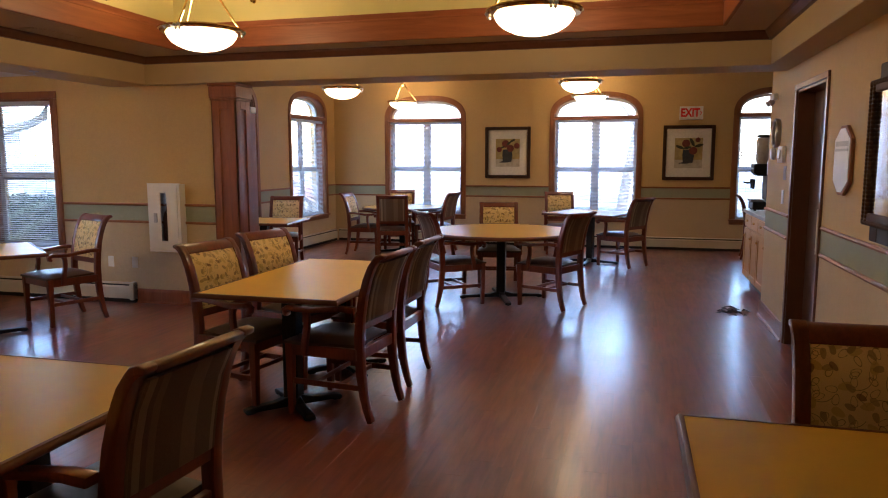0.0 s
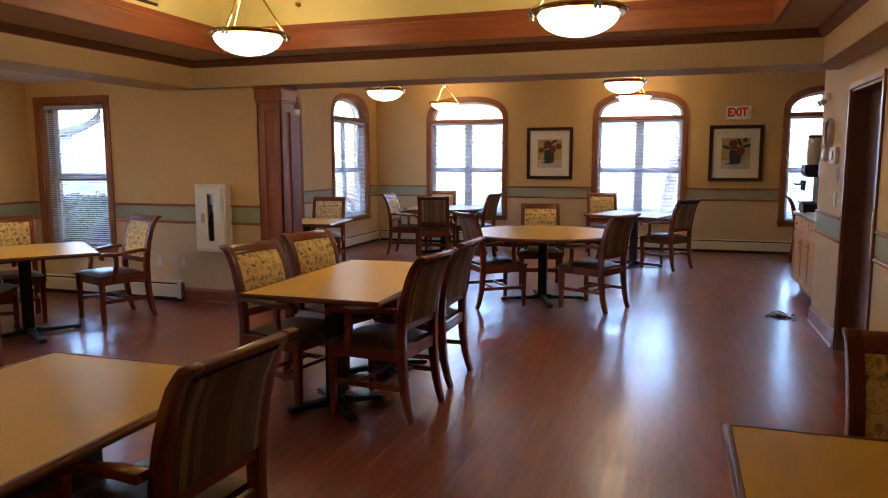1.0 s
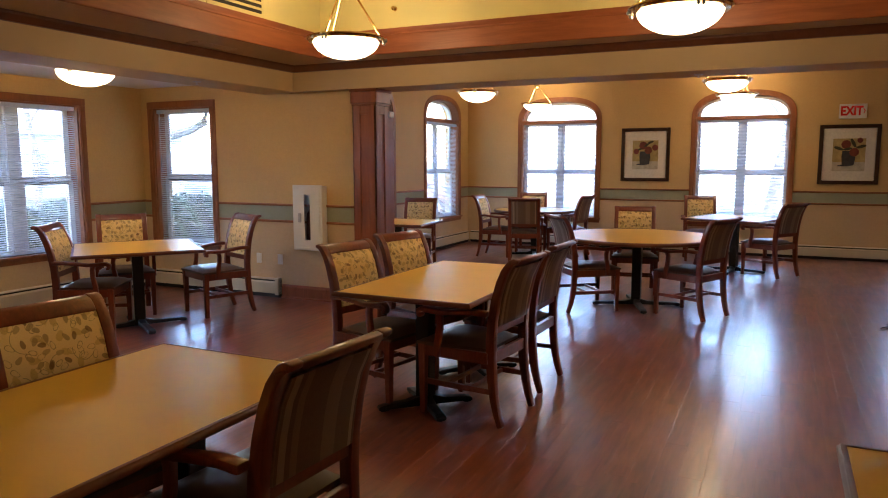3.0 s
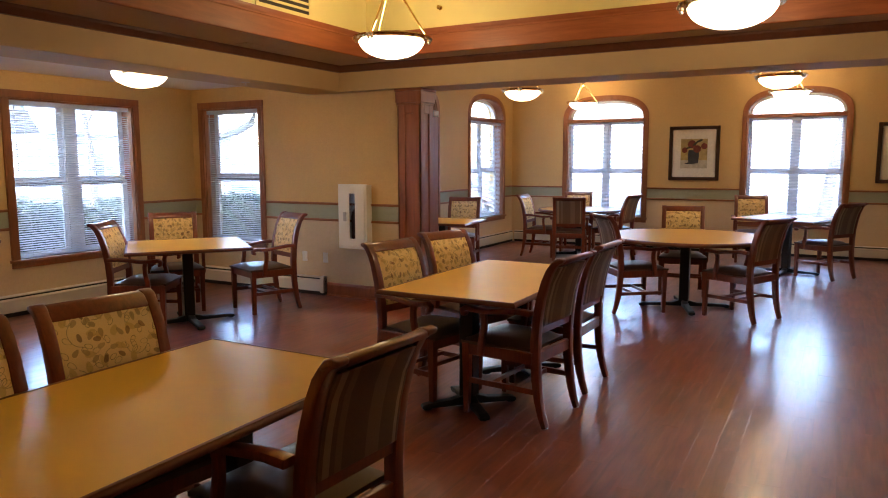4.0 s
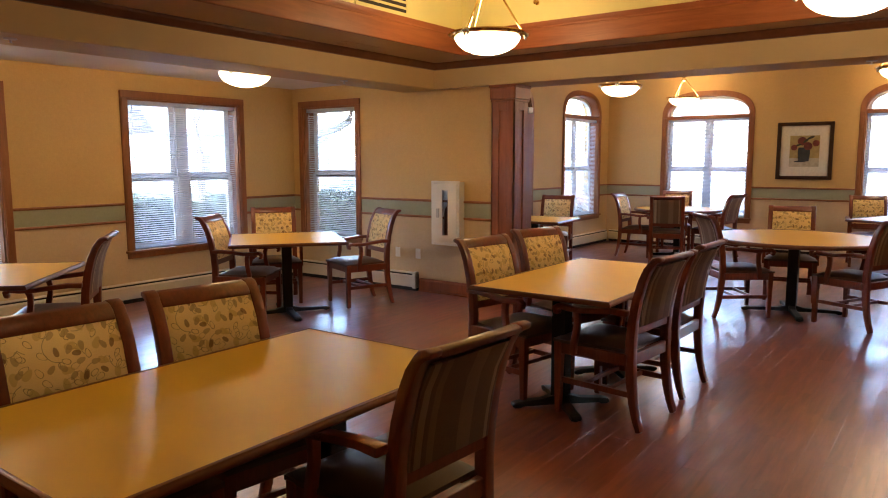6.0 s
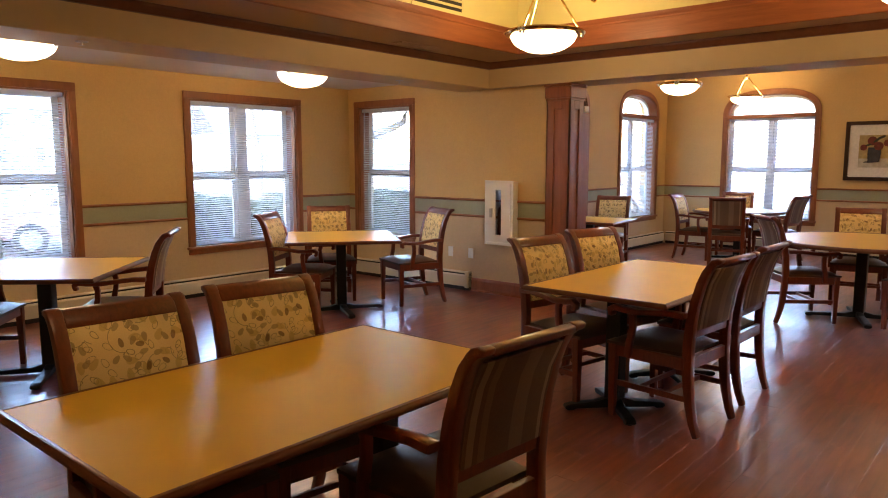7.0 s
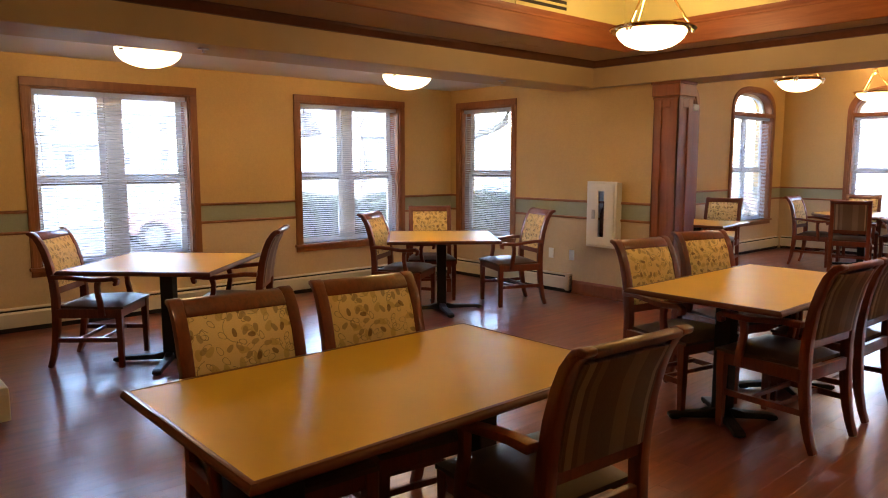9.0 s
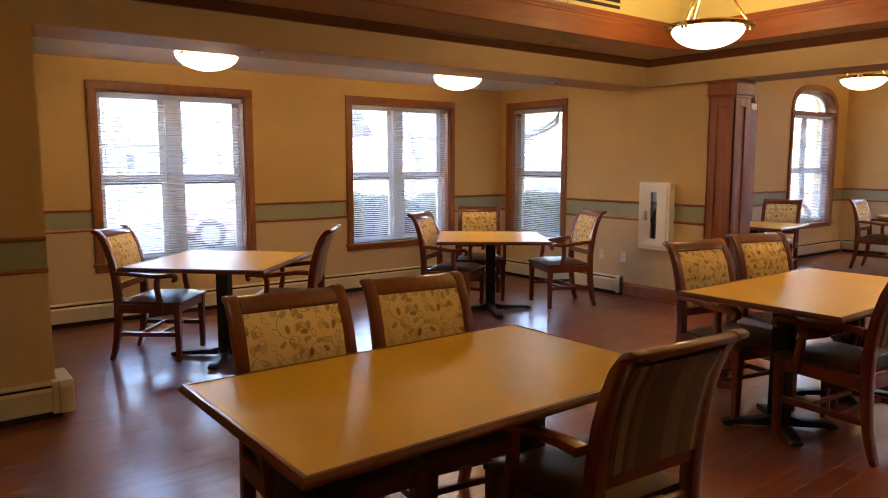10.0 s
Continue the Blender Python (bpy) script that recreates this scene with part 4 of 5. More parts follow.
# ---- lamps ----
def build_lamp(m, r, drop, label, name="pendant_lamp", watts=1.0, top=3.0):
    """Bowl lamp; origin at the rim's centre; drop: height of the hanger above the rim, 0 for a flush one."""
    t = thing(name, m, label, "lamp", "bowl lamps")
    d = r * (0.46 if drop else 0.53)
    g = 0.83 if drop else 0.96
    end = top - m.translation.z
    prof = [(r * g * math.sin(a), -d * math.cos(a)) for a in [math.pi / 2 * k / 12 for k in range(13)]]
    prof += [(p[0] - 0.006, p[1] + 0.004) for p in prof[::-1][:-1]] + [(0, prof[0][1] + 0.006)]
    smooth(part("glass_bowl", lathe(prof, 48), BOWL, t, "glowing frosted glass bowl"), 60)
    rim = lathe([(r * (g - 0.04), 0.004), (r * g, -0.014), (r * 0.94, -0.010), (r * 0.96, 0.006), (r, 0.010), (r, 0.018), (r * 0.95, 0.024), (r * 0.88, 0.020), (r * (g - 0.04), 0.004)], 48)
    smooth(part("metal_rim", rim, STEEL if drop == 0 else BRASS, t, "polished metal rim"), 50)
    for k in range(3):
        a = 2 * math.pi * k / 3 + 0.35
        bm = bmesh.new()
        for q in (-0.05, 0.05):
            ball((r * 0.99 * math.cos(a + q), r * 0.99 * math.sin(a + q), 0.004), 0.014, bm)
            ball((r * 0.95 * math.cos(a + q), r * 0.95 * math.sin(a + q), -0.02), 0.012, bm)
        smooth(part("finial", bm, STEEL, t), 60)
        if drop:
            part("rod", tube([(r * 0.9 * math.cos(a), r * 0.9 * math.sin(a), 0.018), (0.03 * math.cos(a), 0.03 * math.sin(a), drop)], 0.008, 8), BRASS, t, "brass hanging rod")
    if drop:
        smooth(part("hub", lathe([(0, drop - 0.04), (0.03, drop - 0.03), (0.045, drop), (0.03, drop + 0.03), (0.011, drop + 0.045), (0.011, end - 0.02), (0, end - 0.02)], 20), BRASS, t), 50)
        smooth(part("canopy", lathe([(0, end - 0.001), (0.07, end - 0.001), (0.075, end - 0.02), (0.011, end - 0.05)], 24), BRASS, t), 50)
    else:
        part("stem", lathe([(0.012, -0.02), (0.012, 0.07), (0.09, 0.075), (0.09, 0.089), (0, 0.089)], 20), STEEL, t)
    light = new("bulb", bpy.data.lights.new("bulb", "POINT"))
    light.data.energy, light.data.color, light.data.shadow_soft_size = LAMP_WATTS * watts, WARM, 0.06
    light.parent = t
    light.location = (0, 0, 0.075 if drop else 0.035)
    return t


lab = "hanging bowl lamp of frosted glass with brass rods"
build_lamp(pose(-3.15, 4.88, 2.47, 0, 0, 10), 0.315, 0.43, lab, watts=1.0, top=3.7)
build_lamp(pose(-0.60, 4.72, 2.45, 0, 0, 40), 0.315, 0.43, lab, watts=1.0, top=3.7)
# next one is unseen: an added lamp to brighten the near table
build_lamp(pose(-1.9, 0.6, 2.47), 0.20, 0.43, lab, watts=0.2, top=3.7)
build_lamp(pose(-3.355, 8.08, 2.35, 0, 0, 25), 0.257, 0.30, lab, watts=0.3)
build_lamp(pose(-0.55, 8.23, 2.366, 0, 0, 70), 0.257, 0.30, lab, watts=0.3)
build_lamp(pose(-3.81, 11.8, 2.49, 0, 0, 5), 0.27, 0.30, lab, watts=0.3)
build_lamp(pose(-0.64, 11.75, 2.52, 0, 0, 50), 0.30, 0.30, lab, watts=0.3)
lab = "flush bowl lamp of frosted glass on the low ceiling"
build_lamp(pose(-5.62, 1.97, 2.315, 0, 0, 30), 0.248, 0, lab, "flush_lamp", 1.3)
build_lamp(pose(-5.59, 4.44, 2.315, 0, 0, 30), 0.248, 0, lab, "flush_lamp", 1.3)

# ---- things on the walls ----
def on_wall(m, bm):
    bmesh.ops.transform(bm, matrix=m, verts=bm.verts[:])
    return bm


def letters(text, size, m, material, parent, name):
    cu = bpy.data.curves.new(name, "FONT")
    cu.body, cu.size, cu.extrude = text, size, 0.0015
    cu.offset = 0.007
    cu.align_x, cu.align_y = "CENTER", "CENTER"
    tmp = bpy.data.objects.new("tmp", cu)
    me = bpy.data.meshes.new_from_object(tmp)
    bpy.data.objects.remove(tmp)
    me.transform(m)
    me.materials.append(material)
    ob = new(name, me)
    ob.parent = parent
    return ob


def ring_frame(u0, z0, u1, z1, w, d0, d1, bevel=0.004):
    bm = bmesh.new()
    box(u0, d0, z0, u0 + w, d1, z1, bevel, bm)
    box(u1 - w, d0, z0, u1, d1, z1, bevel, bm)
    box(u0 + w, d0, z0, u1 - w, d1, z0 + w, bevel, bm)
    box(u0 + w, d0, z1 - w, u1 - w, d1, z1, bevel, bm)
    return bm


OCHRE = paint("ochre picture ground", (0.42, 0.32, 0.12), 0.7, 0.25, 14.0, 90.0, 0.1)
PALE = paint("pale picture foreground", (0.50, 0.46, 0.34), 0.7, 0.2, 14.0, 90.0, 0.1)
VASE = paint("dark painted vase", (0.035, 0.038, 0.050), 0.7, 0.3, 20.0, 90.0, 0.1)
BLOOM = paint("dark red painted flower", (0.17, 0.035, 0.025), 0.7, 0.3, 20.0, 90.0, 0.1)
STALK = paint("dark green painted leaf", (0.045, 0.045, 0.025), 0.7, 0.3, 20.0, 90.0, 0.1)


def build_picture(u0, z0, u1, z1, blooms, leaves, label):
    t = thing("picture", None, label, "picture", "framed pictures")
    part("frame", on_wall(wF, ring_frame(u0, z0, u1, z1, 0.055, -0.035, -0.003, 0.006)), FRAME_DARK, t, "dark wooden frame")
    bm = bmesh.new()
    n = 26
    for k in range(n):
        z = z0 + 0.06 + (z1 - z0 - 0.12) * k / (n - 1)
        for u in (u0 + 0.058, u1 - 0.066):
            box(u, -0.030, z - 0.006, u + 0.008, -0.018, z + 0.006, 0.0, bm)
    tagged(part("beading", on_wall(wF, bm), FRAME_DARK, t), kind="stuff")
    part("mat", on_wall(wF, box(u0 + 0.05, -0.014, z0 + 0.05, u1 - 0.05, -0.004, z1 - 0.05)), PAPER, t, "cream paper mat")
    a, b, c, d = u0 + 0.19, u1 - 0.19, z0 + 0.20, z1 - 0.21
    w, h = b - a, d - c
    part("print", on_wall(wF, box(a, -0.018, c, b, -0.0145, d)), OCHRE, t, "ochre still-life print")
    part("tabletop_shape", on_wall(wF, box(a, -0.020, c, b, -0.0185, c + h * 0.28)), PALE, t)
    vase = [(0.30, 0.20), (0.28, 0.45), (0.30, 0.62), (0.68, 0.62), (0.70, 0.42), (0.66, 0.18), (0.45, 0.15), (0.16, 0.15), (0.18, 0.18)]
    part("vase_shape", on_wall(wF, prism([(a + w * p, c + h * q) for p, q in vase], -0.0225, -0.0205, "y")), VASE, t)
    for p, q, r in blooms:
        part("flower_shape", on_wall(wF, prism([(a + w * p + w * r * math.cos(k * 0.5236), c + h * q + w * r * math.sin(k * 0.5236)) for k in range(12)], -0.0250, -0.0230, "y")), BLOOM, t)
    for p, q, ang, ln in leaves:
        pts = []
        for k in range(12):
            g = k * 0.5236
            x, y = ln * math.cos(g), ln * 0.34 * math.sin(g)
            pts.append((a + w * (p + x * math.cos(ang) - y * math.sin(ang)), c + h * q + w * (x * math.sin(ang) + y * math.cos(ang))))
        part("leaf_shape", on_wall(wF, prism(pts, -0.0275, -0.0255, "y")), STALK, t)


build_picture(-2.495, 1.187, -1.69, 2.085, [(0.42, 0.82, 0.16), (0.62, 0.66, 0.15), (0.88, 0.75, 0.12), (0.15, 0.62, 0.11)], [(0.55, 0.84, 0.7, 0.12), (0.70, 0.93, 0.4, 0.13), (0.30, 0.70, 0.3, 0.1)],
              "dark framed print of flowers in a vase, cream mat")
build_picture(0.528, 1.17, 1.345, 2.074, [(0.40, 0.82, 0.15), (0.66, 0.58, 0.15), (0.82, 0.94, 0.09)], [(0.18, 0.70, -0.35, 0.16), (0.62, 0.86, -1.1, 0.17), (0.86, 0.75, 0.25, 0.16), (0.45, 0.68, 0.2, 0.14)],
              "dark framed print of vase, red flowers and leaves")

sign = thing("exit_sign", None, "white exit sign with red letters and arrow", "sign")
part("housing", on_wall(wF, box(0.770, -0.05, 2.163, 1.137, -0.002, 2.378, 0.006)), WHITE, sign)
letters("EXIT", 0.185, Matrix.Translation((0.935, YF - 0.0525, 2.27)) @ Matrix.Diagonal((0.78, 1, 1, 1)).to_4x4() @ Matrix.Rotation(math.pi / 2, 4, "X"), RED, sign, "letters")
part("arrow", on_wall(wF, prism([(1.086, 2.305), (1.098, 2.305), (1.118, 2.27), (1.098, 2.235), (1.086, 2.235), (1.104, 2.27)], -0.0535, -0.0505, "y")), RED, sign)

# fire extinguisher cabinet on the low wall
cab = thing("extinguisher_cabinet", None, "white steel extinguisher cabinet with narrow glass slot", "cabinet")
u0, u1, z0, z1 = -4.742, -4.387, 0.58, 1.26
bm = bmesh.new()
box(u0, -0.10, z0, u0 + 0.012, -0.001, z1, 0, bm), box(u1 - 0.012, -0.10, z0, u1, -0.001, z1, 0, bm)
box(u0 + 0.012, -0.10, z0, u1 - 0.012, -0.001, z0 + 0.012, 0, bm), box(u0 + 0.012, -0.10, z1 - 0.012, u1 - 0.012, -0.001, z1, 0, bm)
box(u0 + 0.012, -0.008, z0 + 0.012, u1 - 0.012, -0.001, z1 - 0.012, 0, bm)
part("body", on_wall(wB, bm), WHITE, cab)
part("face_frame", on_wall(wB, ring_frame(u0 - 0.012, z0 - 0.012, u1 + 0.012, z1 + 0.012, 0.03, -0.112, -0.1, 0.003)), WHITE, cab)
bm = bmesh.new()
s0, s1, y0, y1 = -4.602, -4.527, 0.68, 1.17
a, b, c, d = u0 + 0.02, u1 - 0.02, z0 + 0.02, z1 - 0.02
box(a, -0.118, c, s0, -0.106, d, 0.0, bm), box(s1, -0.118, c, b, -0.106, d, 0.0, bm)
box(s0, -0.118, c, s1, -0.106, y0, 0.0, bm), box(s0, -0.118, y1, s1, -0.106, d, 0.0, bm)
door = part("door", on_wall(wB, bm), WHITE, cab)
part("slot_pane", on_wall(wB, box(s0, -0.114, y0, s1, -0.111, y1)), GLASS, door)
part("pull", on_wall(wB, box(-4.675, -0.135, 0.87, -4.64, -0.118, 0.97, 0.004)), STEEL, door, "steel pull handle")
smooth(part("extinguisher", on_wall(wB, lathe([(0, 0.56), (0.04, 0.56), (0.045, 0.58), (0.045, 0.90), (0.035, 0.95), (0.014, 0.98), (0.014, 1.04), (0, 1.04)], 20, None, (-4.564, -0.055, 0.02))), plain("dark red enamel", (0.10, 0.02, 0.015), 0.3), cab), 50)


def build_plate(m, u, z, name, label, w=0.07, h=0.115, slots=True):
    t = thing(name, None, label, "wall plate")
    part("plate", on_wall(m, box(u - w / 2, -0.008, z - h / 2, u + w / 2, -0.001, z + h / 2, 0.003)), WHITE, t)
    for dz in ((-0.024, 0.024) if slots else (0.0,)):
        part("socket" if slots else "toggle", on_wall(m, box(u - 0.014, -0.0125, z + dz - 0.014, u + 0.014, -0.0085, z + dz + 0.014, 0.002)), WHITE, t)


build_plate(wB, -5.33, 0.43, "wall_outlet", "white wall outlet above the heater")
build_plate(wB, -5.03, 0.43, "wall_outlet", "white wall outlet above the heater")
build_plate(wR, 6.58, 1.19, "light_switch", "white light switch on the tan wall", 0.075, 0.12, False)

# door in the east wall
dr = thing("door_1", None, "closed dark brown door in an oak frame", "door", "", "structure")
u0, u1, z1 = DOOR[0], DOOR[1], DOOR[3]
for s, e in ((u0 - 0.045, u0), (u1, u1 + 0.045)):
    bm = box(s, -0.016, 0.0, e, 0.004, z1, 0.004)
    part("casing", on_wall(wR, bm), DOOR_FRAME, dr)
part("head_casing", on_wall(wR, box(u0 - 0.045, -0.018, z1, u1 + 0.045, 0.004, z1 + 0.045, 0.004)), DOOR_FRAME, dr)
for s, e in ((u0, u0 + 0.02), (u1 - 0.02, u1)):
    part("jamb", on_wall(wR, box(s, 0.0, 0.0, e, 0.2, z1)), DOOR_FRAME, dr)
part("head_jamb", on_wall(wR, box(u0 + 0.02, 0.0, z1 - 0.02, u1 - 0.02, 0.2, z1)), DOOR_FRAME, dr)
part("strike_plate", on_wall(wR, box(u0 - 0.030, -0.021, 0.86, u0 - 0.004, -0.0165, 1.17, 0.001)), HEATER, dr, "cream strike plate")
leaf = part("door_leaf", on_wall(wR, box(u0 + 0.023, 0.12, 0.008, u1 - 0.023, 0.165, z1 - 0.023, 0.003)), DOOR_WOOD, dr)
bm = lathe([(0, 0), (0.026, 0), (0.026, 0.008), (0.01, 0.012), (0.01, 0.05), (0, 0.05)], 16)
bmesh.ops.transform(bm, matrix=Matrix.Translation((XR + 0.12, 5.46, 1.0)) @ Matrix.Rotation(-math.pi / 2, 4, "Y"), verts=bm.verts[:])
tube([(XR + 0.075, 5.46, 1.0), (XR + 0.072, 5.52, 1.0), (XR + 0.074, 5.58, 0.995)], 0.009, 8, bm)
part("door_handle", bm, BRASS, leaf, "brass lever handle")

# clock, controls, emergency light
clock = thing("wall_clock", None, "round steel-rimmed wall clock above the controls", "clock")
mc = Matrix.Translation((XR, 6.92, 1.74)) @ Matrix.Rotation(-math.pi / 2, 4, "Y")
bm = lathe([(0.105, 0.001), (0.128, 0.001), (0.130, 0.03), (0.122, 0.042), (0.108, 0.036), (0.105, 0.02)], 40)
bmesh.ops.transform(bm, matrix=mc, verts=bm.verts[:])
smooth(part("rim", bm, STEEL, clock), 50)
bm = lathe([(0, 0.001), (0.107, 0.001), (0.107, 0.016), (0, 0.016)], 40)
bmesh.ops.transform(bm, matrix=mc, verts=bm.verts[:])
part("dial", bm, PAPER, clock)
bm = bmesh.new()
for k in range(12):
    merge(bm, box(-0.003, 0.078, 0.0165, 0.003, 0.096, 0.0175), Matrix.Rotation(k * math.pi / 6, 4, "Z"))
for ang, ln in ((0.9, 0.055), (2.6, 0.08)):
    merge(bm, box(-0.003, -0.01, 0.018, 0.003, ln, 0.0195), Matrix.Rotation(ang, 4, "Z"))
bmesh.ops.transform(bm, matrix=mc, verts=bm.verts[:])
part("marks", bm, BLACK, clock)

ctl = thing("thermostat", None, "white thermostat with clear guard on the wall", "thermostat")
part("base", on_wall(wR, box(6.56, -0.03, 1.48, 6.76, -0.001, 1.62, 0.006)), WHITE, ctl)
part("dial", on_wall(wR, box(6.61, -0.045, 1.51, 6.71, -0.0305, 1.59, 0.01)), STEEL, ctl)
ctl = thing("intercom", None, "small round steel wall control", "control")
bm = lathe([(0, 0), (0.055, 0), (0.055, 0.02), (0.04, 0.035), (0, 0.035)], 24)
bmesh.ops.transform(bm, matrix=Matrix.Translation((XR - 0.001, 7.05, 1.56)) @ Matrix.Rotation(-math.pi / 2, 4, "Y"), verts=bm.verts[:])
smooth(part("cover", bm, STEEL, ctl), 40)
note = thing("wall_card", None, "small grey printed card on the wall", "card")
part("card", on_wall(wR, box(6.50, -0.004, 1.335, 6.60, -0.001, 1.45)), plain("grey card", (0.35, 0.34, 0.36), 0.6), note)
em = thing("emergency_light", None, "white twin-head emergency light high on the wall", "light fixture")
part("housing", on_wall(wR, box(7.04, -0.04, 2.04, 7.24, -0.001, 2.10, 0.01)), WHITE, em)
for u in (7.06, 7.21):
    bm = lathe([(0, 0.0), (0.018, 0.0), (0.030, 0.03), (0.030, 0.042), (0, 0.037)], 20)
    bmesh.ops.transform(bm, matrix=Matrix.Translation((XR - 0.03, u, 2.03)) @ Matrix.Rotation(radians(-118), 4, "Y"), verts=bm.verts[:])
    smooth(part("lamp_head", bm, STEEL, em), 40)

# plaque and mirror
pl = thing("wall_plaque", None, "octagonal wooden plaque with a white printed sheet", "plaque")
def octagon(u0, z0, u1, z1, c, cz):
    return [(u0 + c, z0), (u1 - c, z0), (u1, z0 + cz), (u1, z1 - cz), (u1 - c, z1), (u0 + c, z1), (u0, z1 - cz), (u0, z0 + cz)]
part("board", on_wall(wR, prism(octagon(4.62, 1.29, 4.97, 1.71, 0.12, 0.08), -0.024, -0.001, "y", 0.006)), OAK, pl)
part("sheet", on_wall(wR, prism(octagon(4.64, 1.308, 4.952, 1.692, 0.11, 0.07), -0.0275, -0.0245, "y")), WHITE, pl, "white printed sheet")
bm = bmesh.new()
box(4.665, -0.030, 1.585, 4.925, -0.028, 1.615, 0, bm)
box(4.665, -0.030, 1.555, 4.925, -0.028, 1.57, 0, bm)
part("printed_lines", on_wall(wR, bm), plain("pale grey ink", (0.58, 0.57, 0.53), 0.6), pl)

mi = thing("mirror", None, "dark carved rectangular mirror on the tan wall", "mirror")
part("backing_frame", on_wall(wR, ring_frame(3.30, 1.08, 4.17, 1.995, 0.12, -0.03, -0.001, 0.006)), FRAME_DARK, mi)
part("inner_frame", on_wall(wR, ring_frame(3.24, 1.166, 4.23, 1.91, 0.06, -0.050, -0.031, 0.008)), GILT, mi)
bm = bmesh.new()
for k in range(34):
    z = 1.186 + 0.705 * k / 33
    for u in (4.222, 3.248, 4.172, 3.298):
        ball((u, -0.045, z), 0.015, bm)
for k in range(42):
    u = 3.25 + 0.97 * k / 41
    for z in (1.175, 1.90):
        ball((u, -0.045, z), 0.015, bm)
smooth(part("carved_rope", on_wall(wR, bm), GILT, mi, "dark carved rope edge"), 60)
part("mirror_glass", on_wall(wR, box(3.295, -0.036, 1.222, 4.175, -0.0315, 1.854)), MIRROR, mi)

# ---- counter with drink machine ----
cc = thing("base_cabinet", None, "honey oak base cabinet with panel doors", "cabinet")
CX, C0, C1 = 1.41, 7.40, 9.25
part("body", box(CX, C0, 0.10, 2.055, C1, 0.875), OAK_LIGHT, cc)
part("toe_kick", box(CX + 0.07, C0, 0.0, 2.055, C1 - 0.01, 0.10), BLACK, cc)
nd = 4
for k in range(nd):
    y0 = C0 + 0.01 + (C1 - C0 - 0.02) * k / nd
    y1 = y0 + (C1 - C0 - 0.02) / nd - 0.012
    dw = part("drawer_front", box(CX - 0.02, y0, 0.715, CX - 0.001, y1, 0.86, 0.004), OAK_LIGHT, cc)
    dd = part("cabinet_door", box(CX - 0.016, y0, 0.125, CX - 0.001, y1, 0.70, 0.004), OAK_LIGHT, cc)
    bm = bmesh.new()
    for a, b, z0, z1 in ((y0, y0 + 0.06, 0.125, 0.70), (y1 - 0.06, y1, 0.125, 0.70), (y0 + 0.06, y1 - 0.06, 0.125, 0.19), (y0 + 0.06, y1 - 0.06, 0.635, 0.70)):
        box(CX - 0.024, a, z0, CX - 0.015, b, z1, 0.003, bm)
    part("door_frame", bm, OAK_LIGHT, dd)
    part("knob", ball((CX - 0.032, y1 - 0.03, 0.60), 0.014), BRASS, dd)
    part("knob", ball((CX - 0.030, (y0 + y1) / 2, 0.79), 0.014), BRASS, dw)
ct = tagged(part("countertop", box(CX - 0.04, C0, 0.876, 2.055, C1 + 0.03, 0.915, 0.006), paint("grey laminate", (0.45, 0.43, 0.40), 0.35, 0.2, 60.0, 200.0, 0.02)), "grey laminate worktop on the oak cabinet", "countertop")

dm = thing("drink_machine", None, "black and steel drink dispenser on the counter", "dispenser")
my = 9.02
part("base", box(1.41, my - 0.16, 0.93, 1.86, my + 0.16, 1.02, 0.008), BLACK, dm)
for dx, dy in ((1.44, -0.13), (1.83, -0.13), (1.44, 0.13), (1.83, 0.13)):
    part("foot", lathe([(0, 0.914), (0.014, 0.914), (0.016, 0.932), (0, 0.932)], 10, None, (dx, my + dy, 0)), BLACK, dm)
part("back_panel", box(1.55, my - 0.15, 1.02, 1.86, my + 0.15, 1.42, 0.01), BLACK, dm)
part("head", prism([(1.41, 1.36), (1.45, 1.32), (1.86, 1.32), (1.86, 1.46), (1.41, 1.46)], my - 0.12, my + 0.12, "y", 0.008), BLACK, dm)
part("drip_tray", box(1.39, my - 0.12, 1.02, 1.54, my + 0.12, 1.05, 0.004), STEEL, dm)
for dy in (-0.07, 0.07):
    tap = part("tap", lathe([(0, 1.17), (0.012, 1.17), (0.016, 1.22), (0.02, 1.28), (0, 1.28)], 12, None, (1.42, my + dy, 0)), BLACK, dm)
    part("lever", tube([(1.41, my + dy, 1.24), (1.345, my + dy, 1.235), (1.33, my + dy, 1.25)], 0.008, 8), BLACK, tap)
smooth(part("hopper", lathe([(0.0, 1.46), (0.075, 1.46), (0.09, 1.50), (0.09, 1.72), (0.08, 1.76), (0, 1.77)], 28, None, (1.53, my, 0)), plain("smoked clear plastic", (0.52, 0.51, 0.50), 0.2), dm, "smoky plastic hopper"), 50)
part("hopper_lid", lathe([(0.0, 1.77), (0.084, 1.765), (0.088, 1.78), (0.07, 1.795), (0, 1.80)], 24, None, (1.53, my, 0)), BLACK, dm)
part("trim_strip", box(1.404, my - 0.115, 1.395, 1.4095, my + 0.115, 1.415, 0.001), STEEL, dm, "steel trim strip")
mb = thing("coffee_brewer", None, "tall dark coffee brewer on the counter", "appliance")
part("tower", box(1.60, 8.12, 0.914, 1.98, 8.42, 1.50, 0.012), BLACK, mb)
part("spout_head", box(1.46, 8.15, 1.34, 1.60, 8.39, 1.50, 0.012), STEEL, mb)
part("warmer", box(1.46, 8.15, 0.914, 1.60, 8.39, 0.97, 0.008), STEEL, mb)

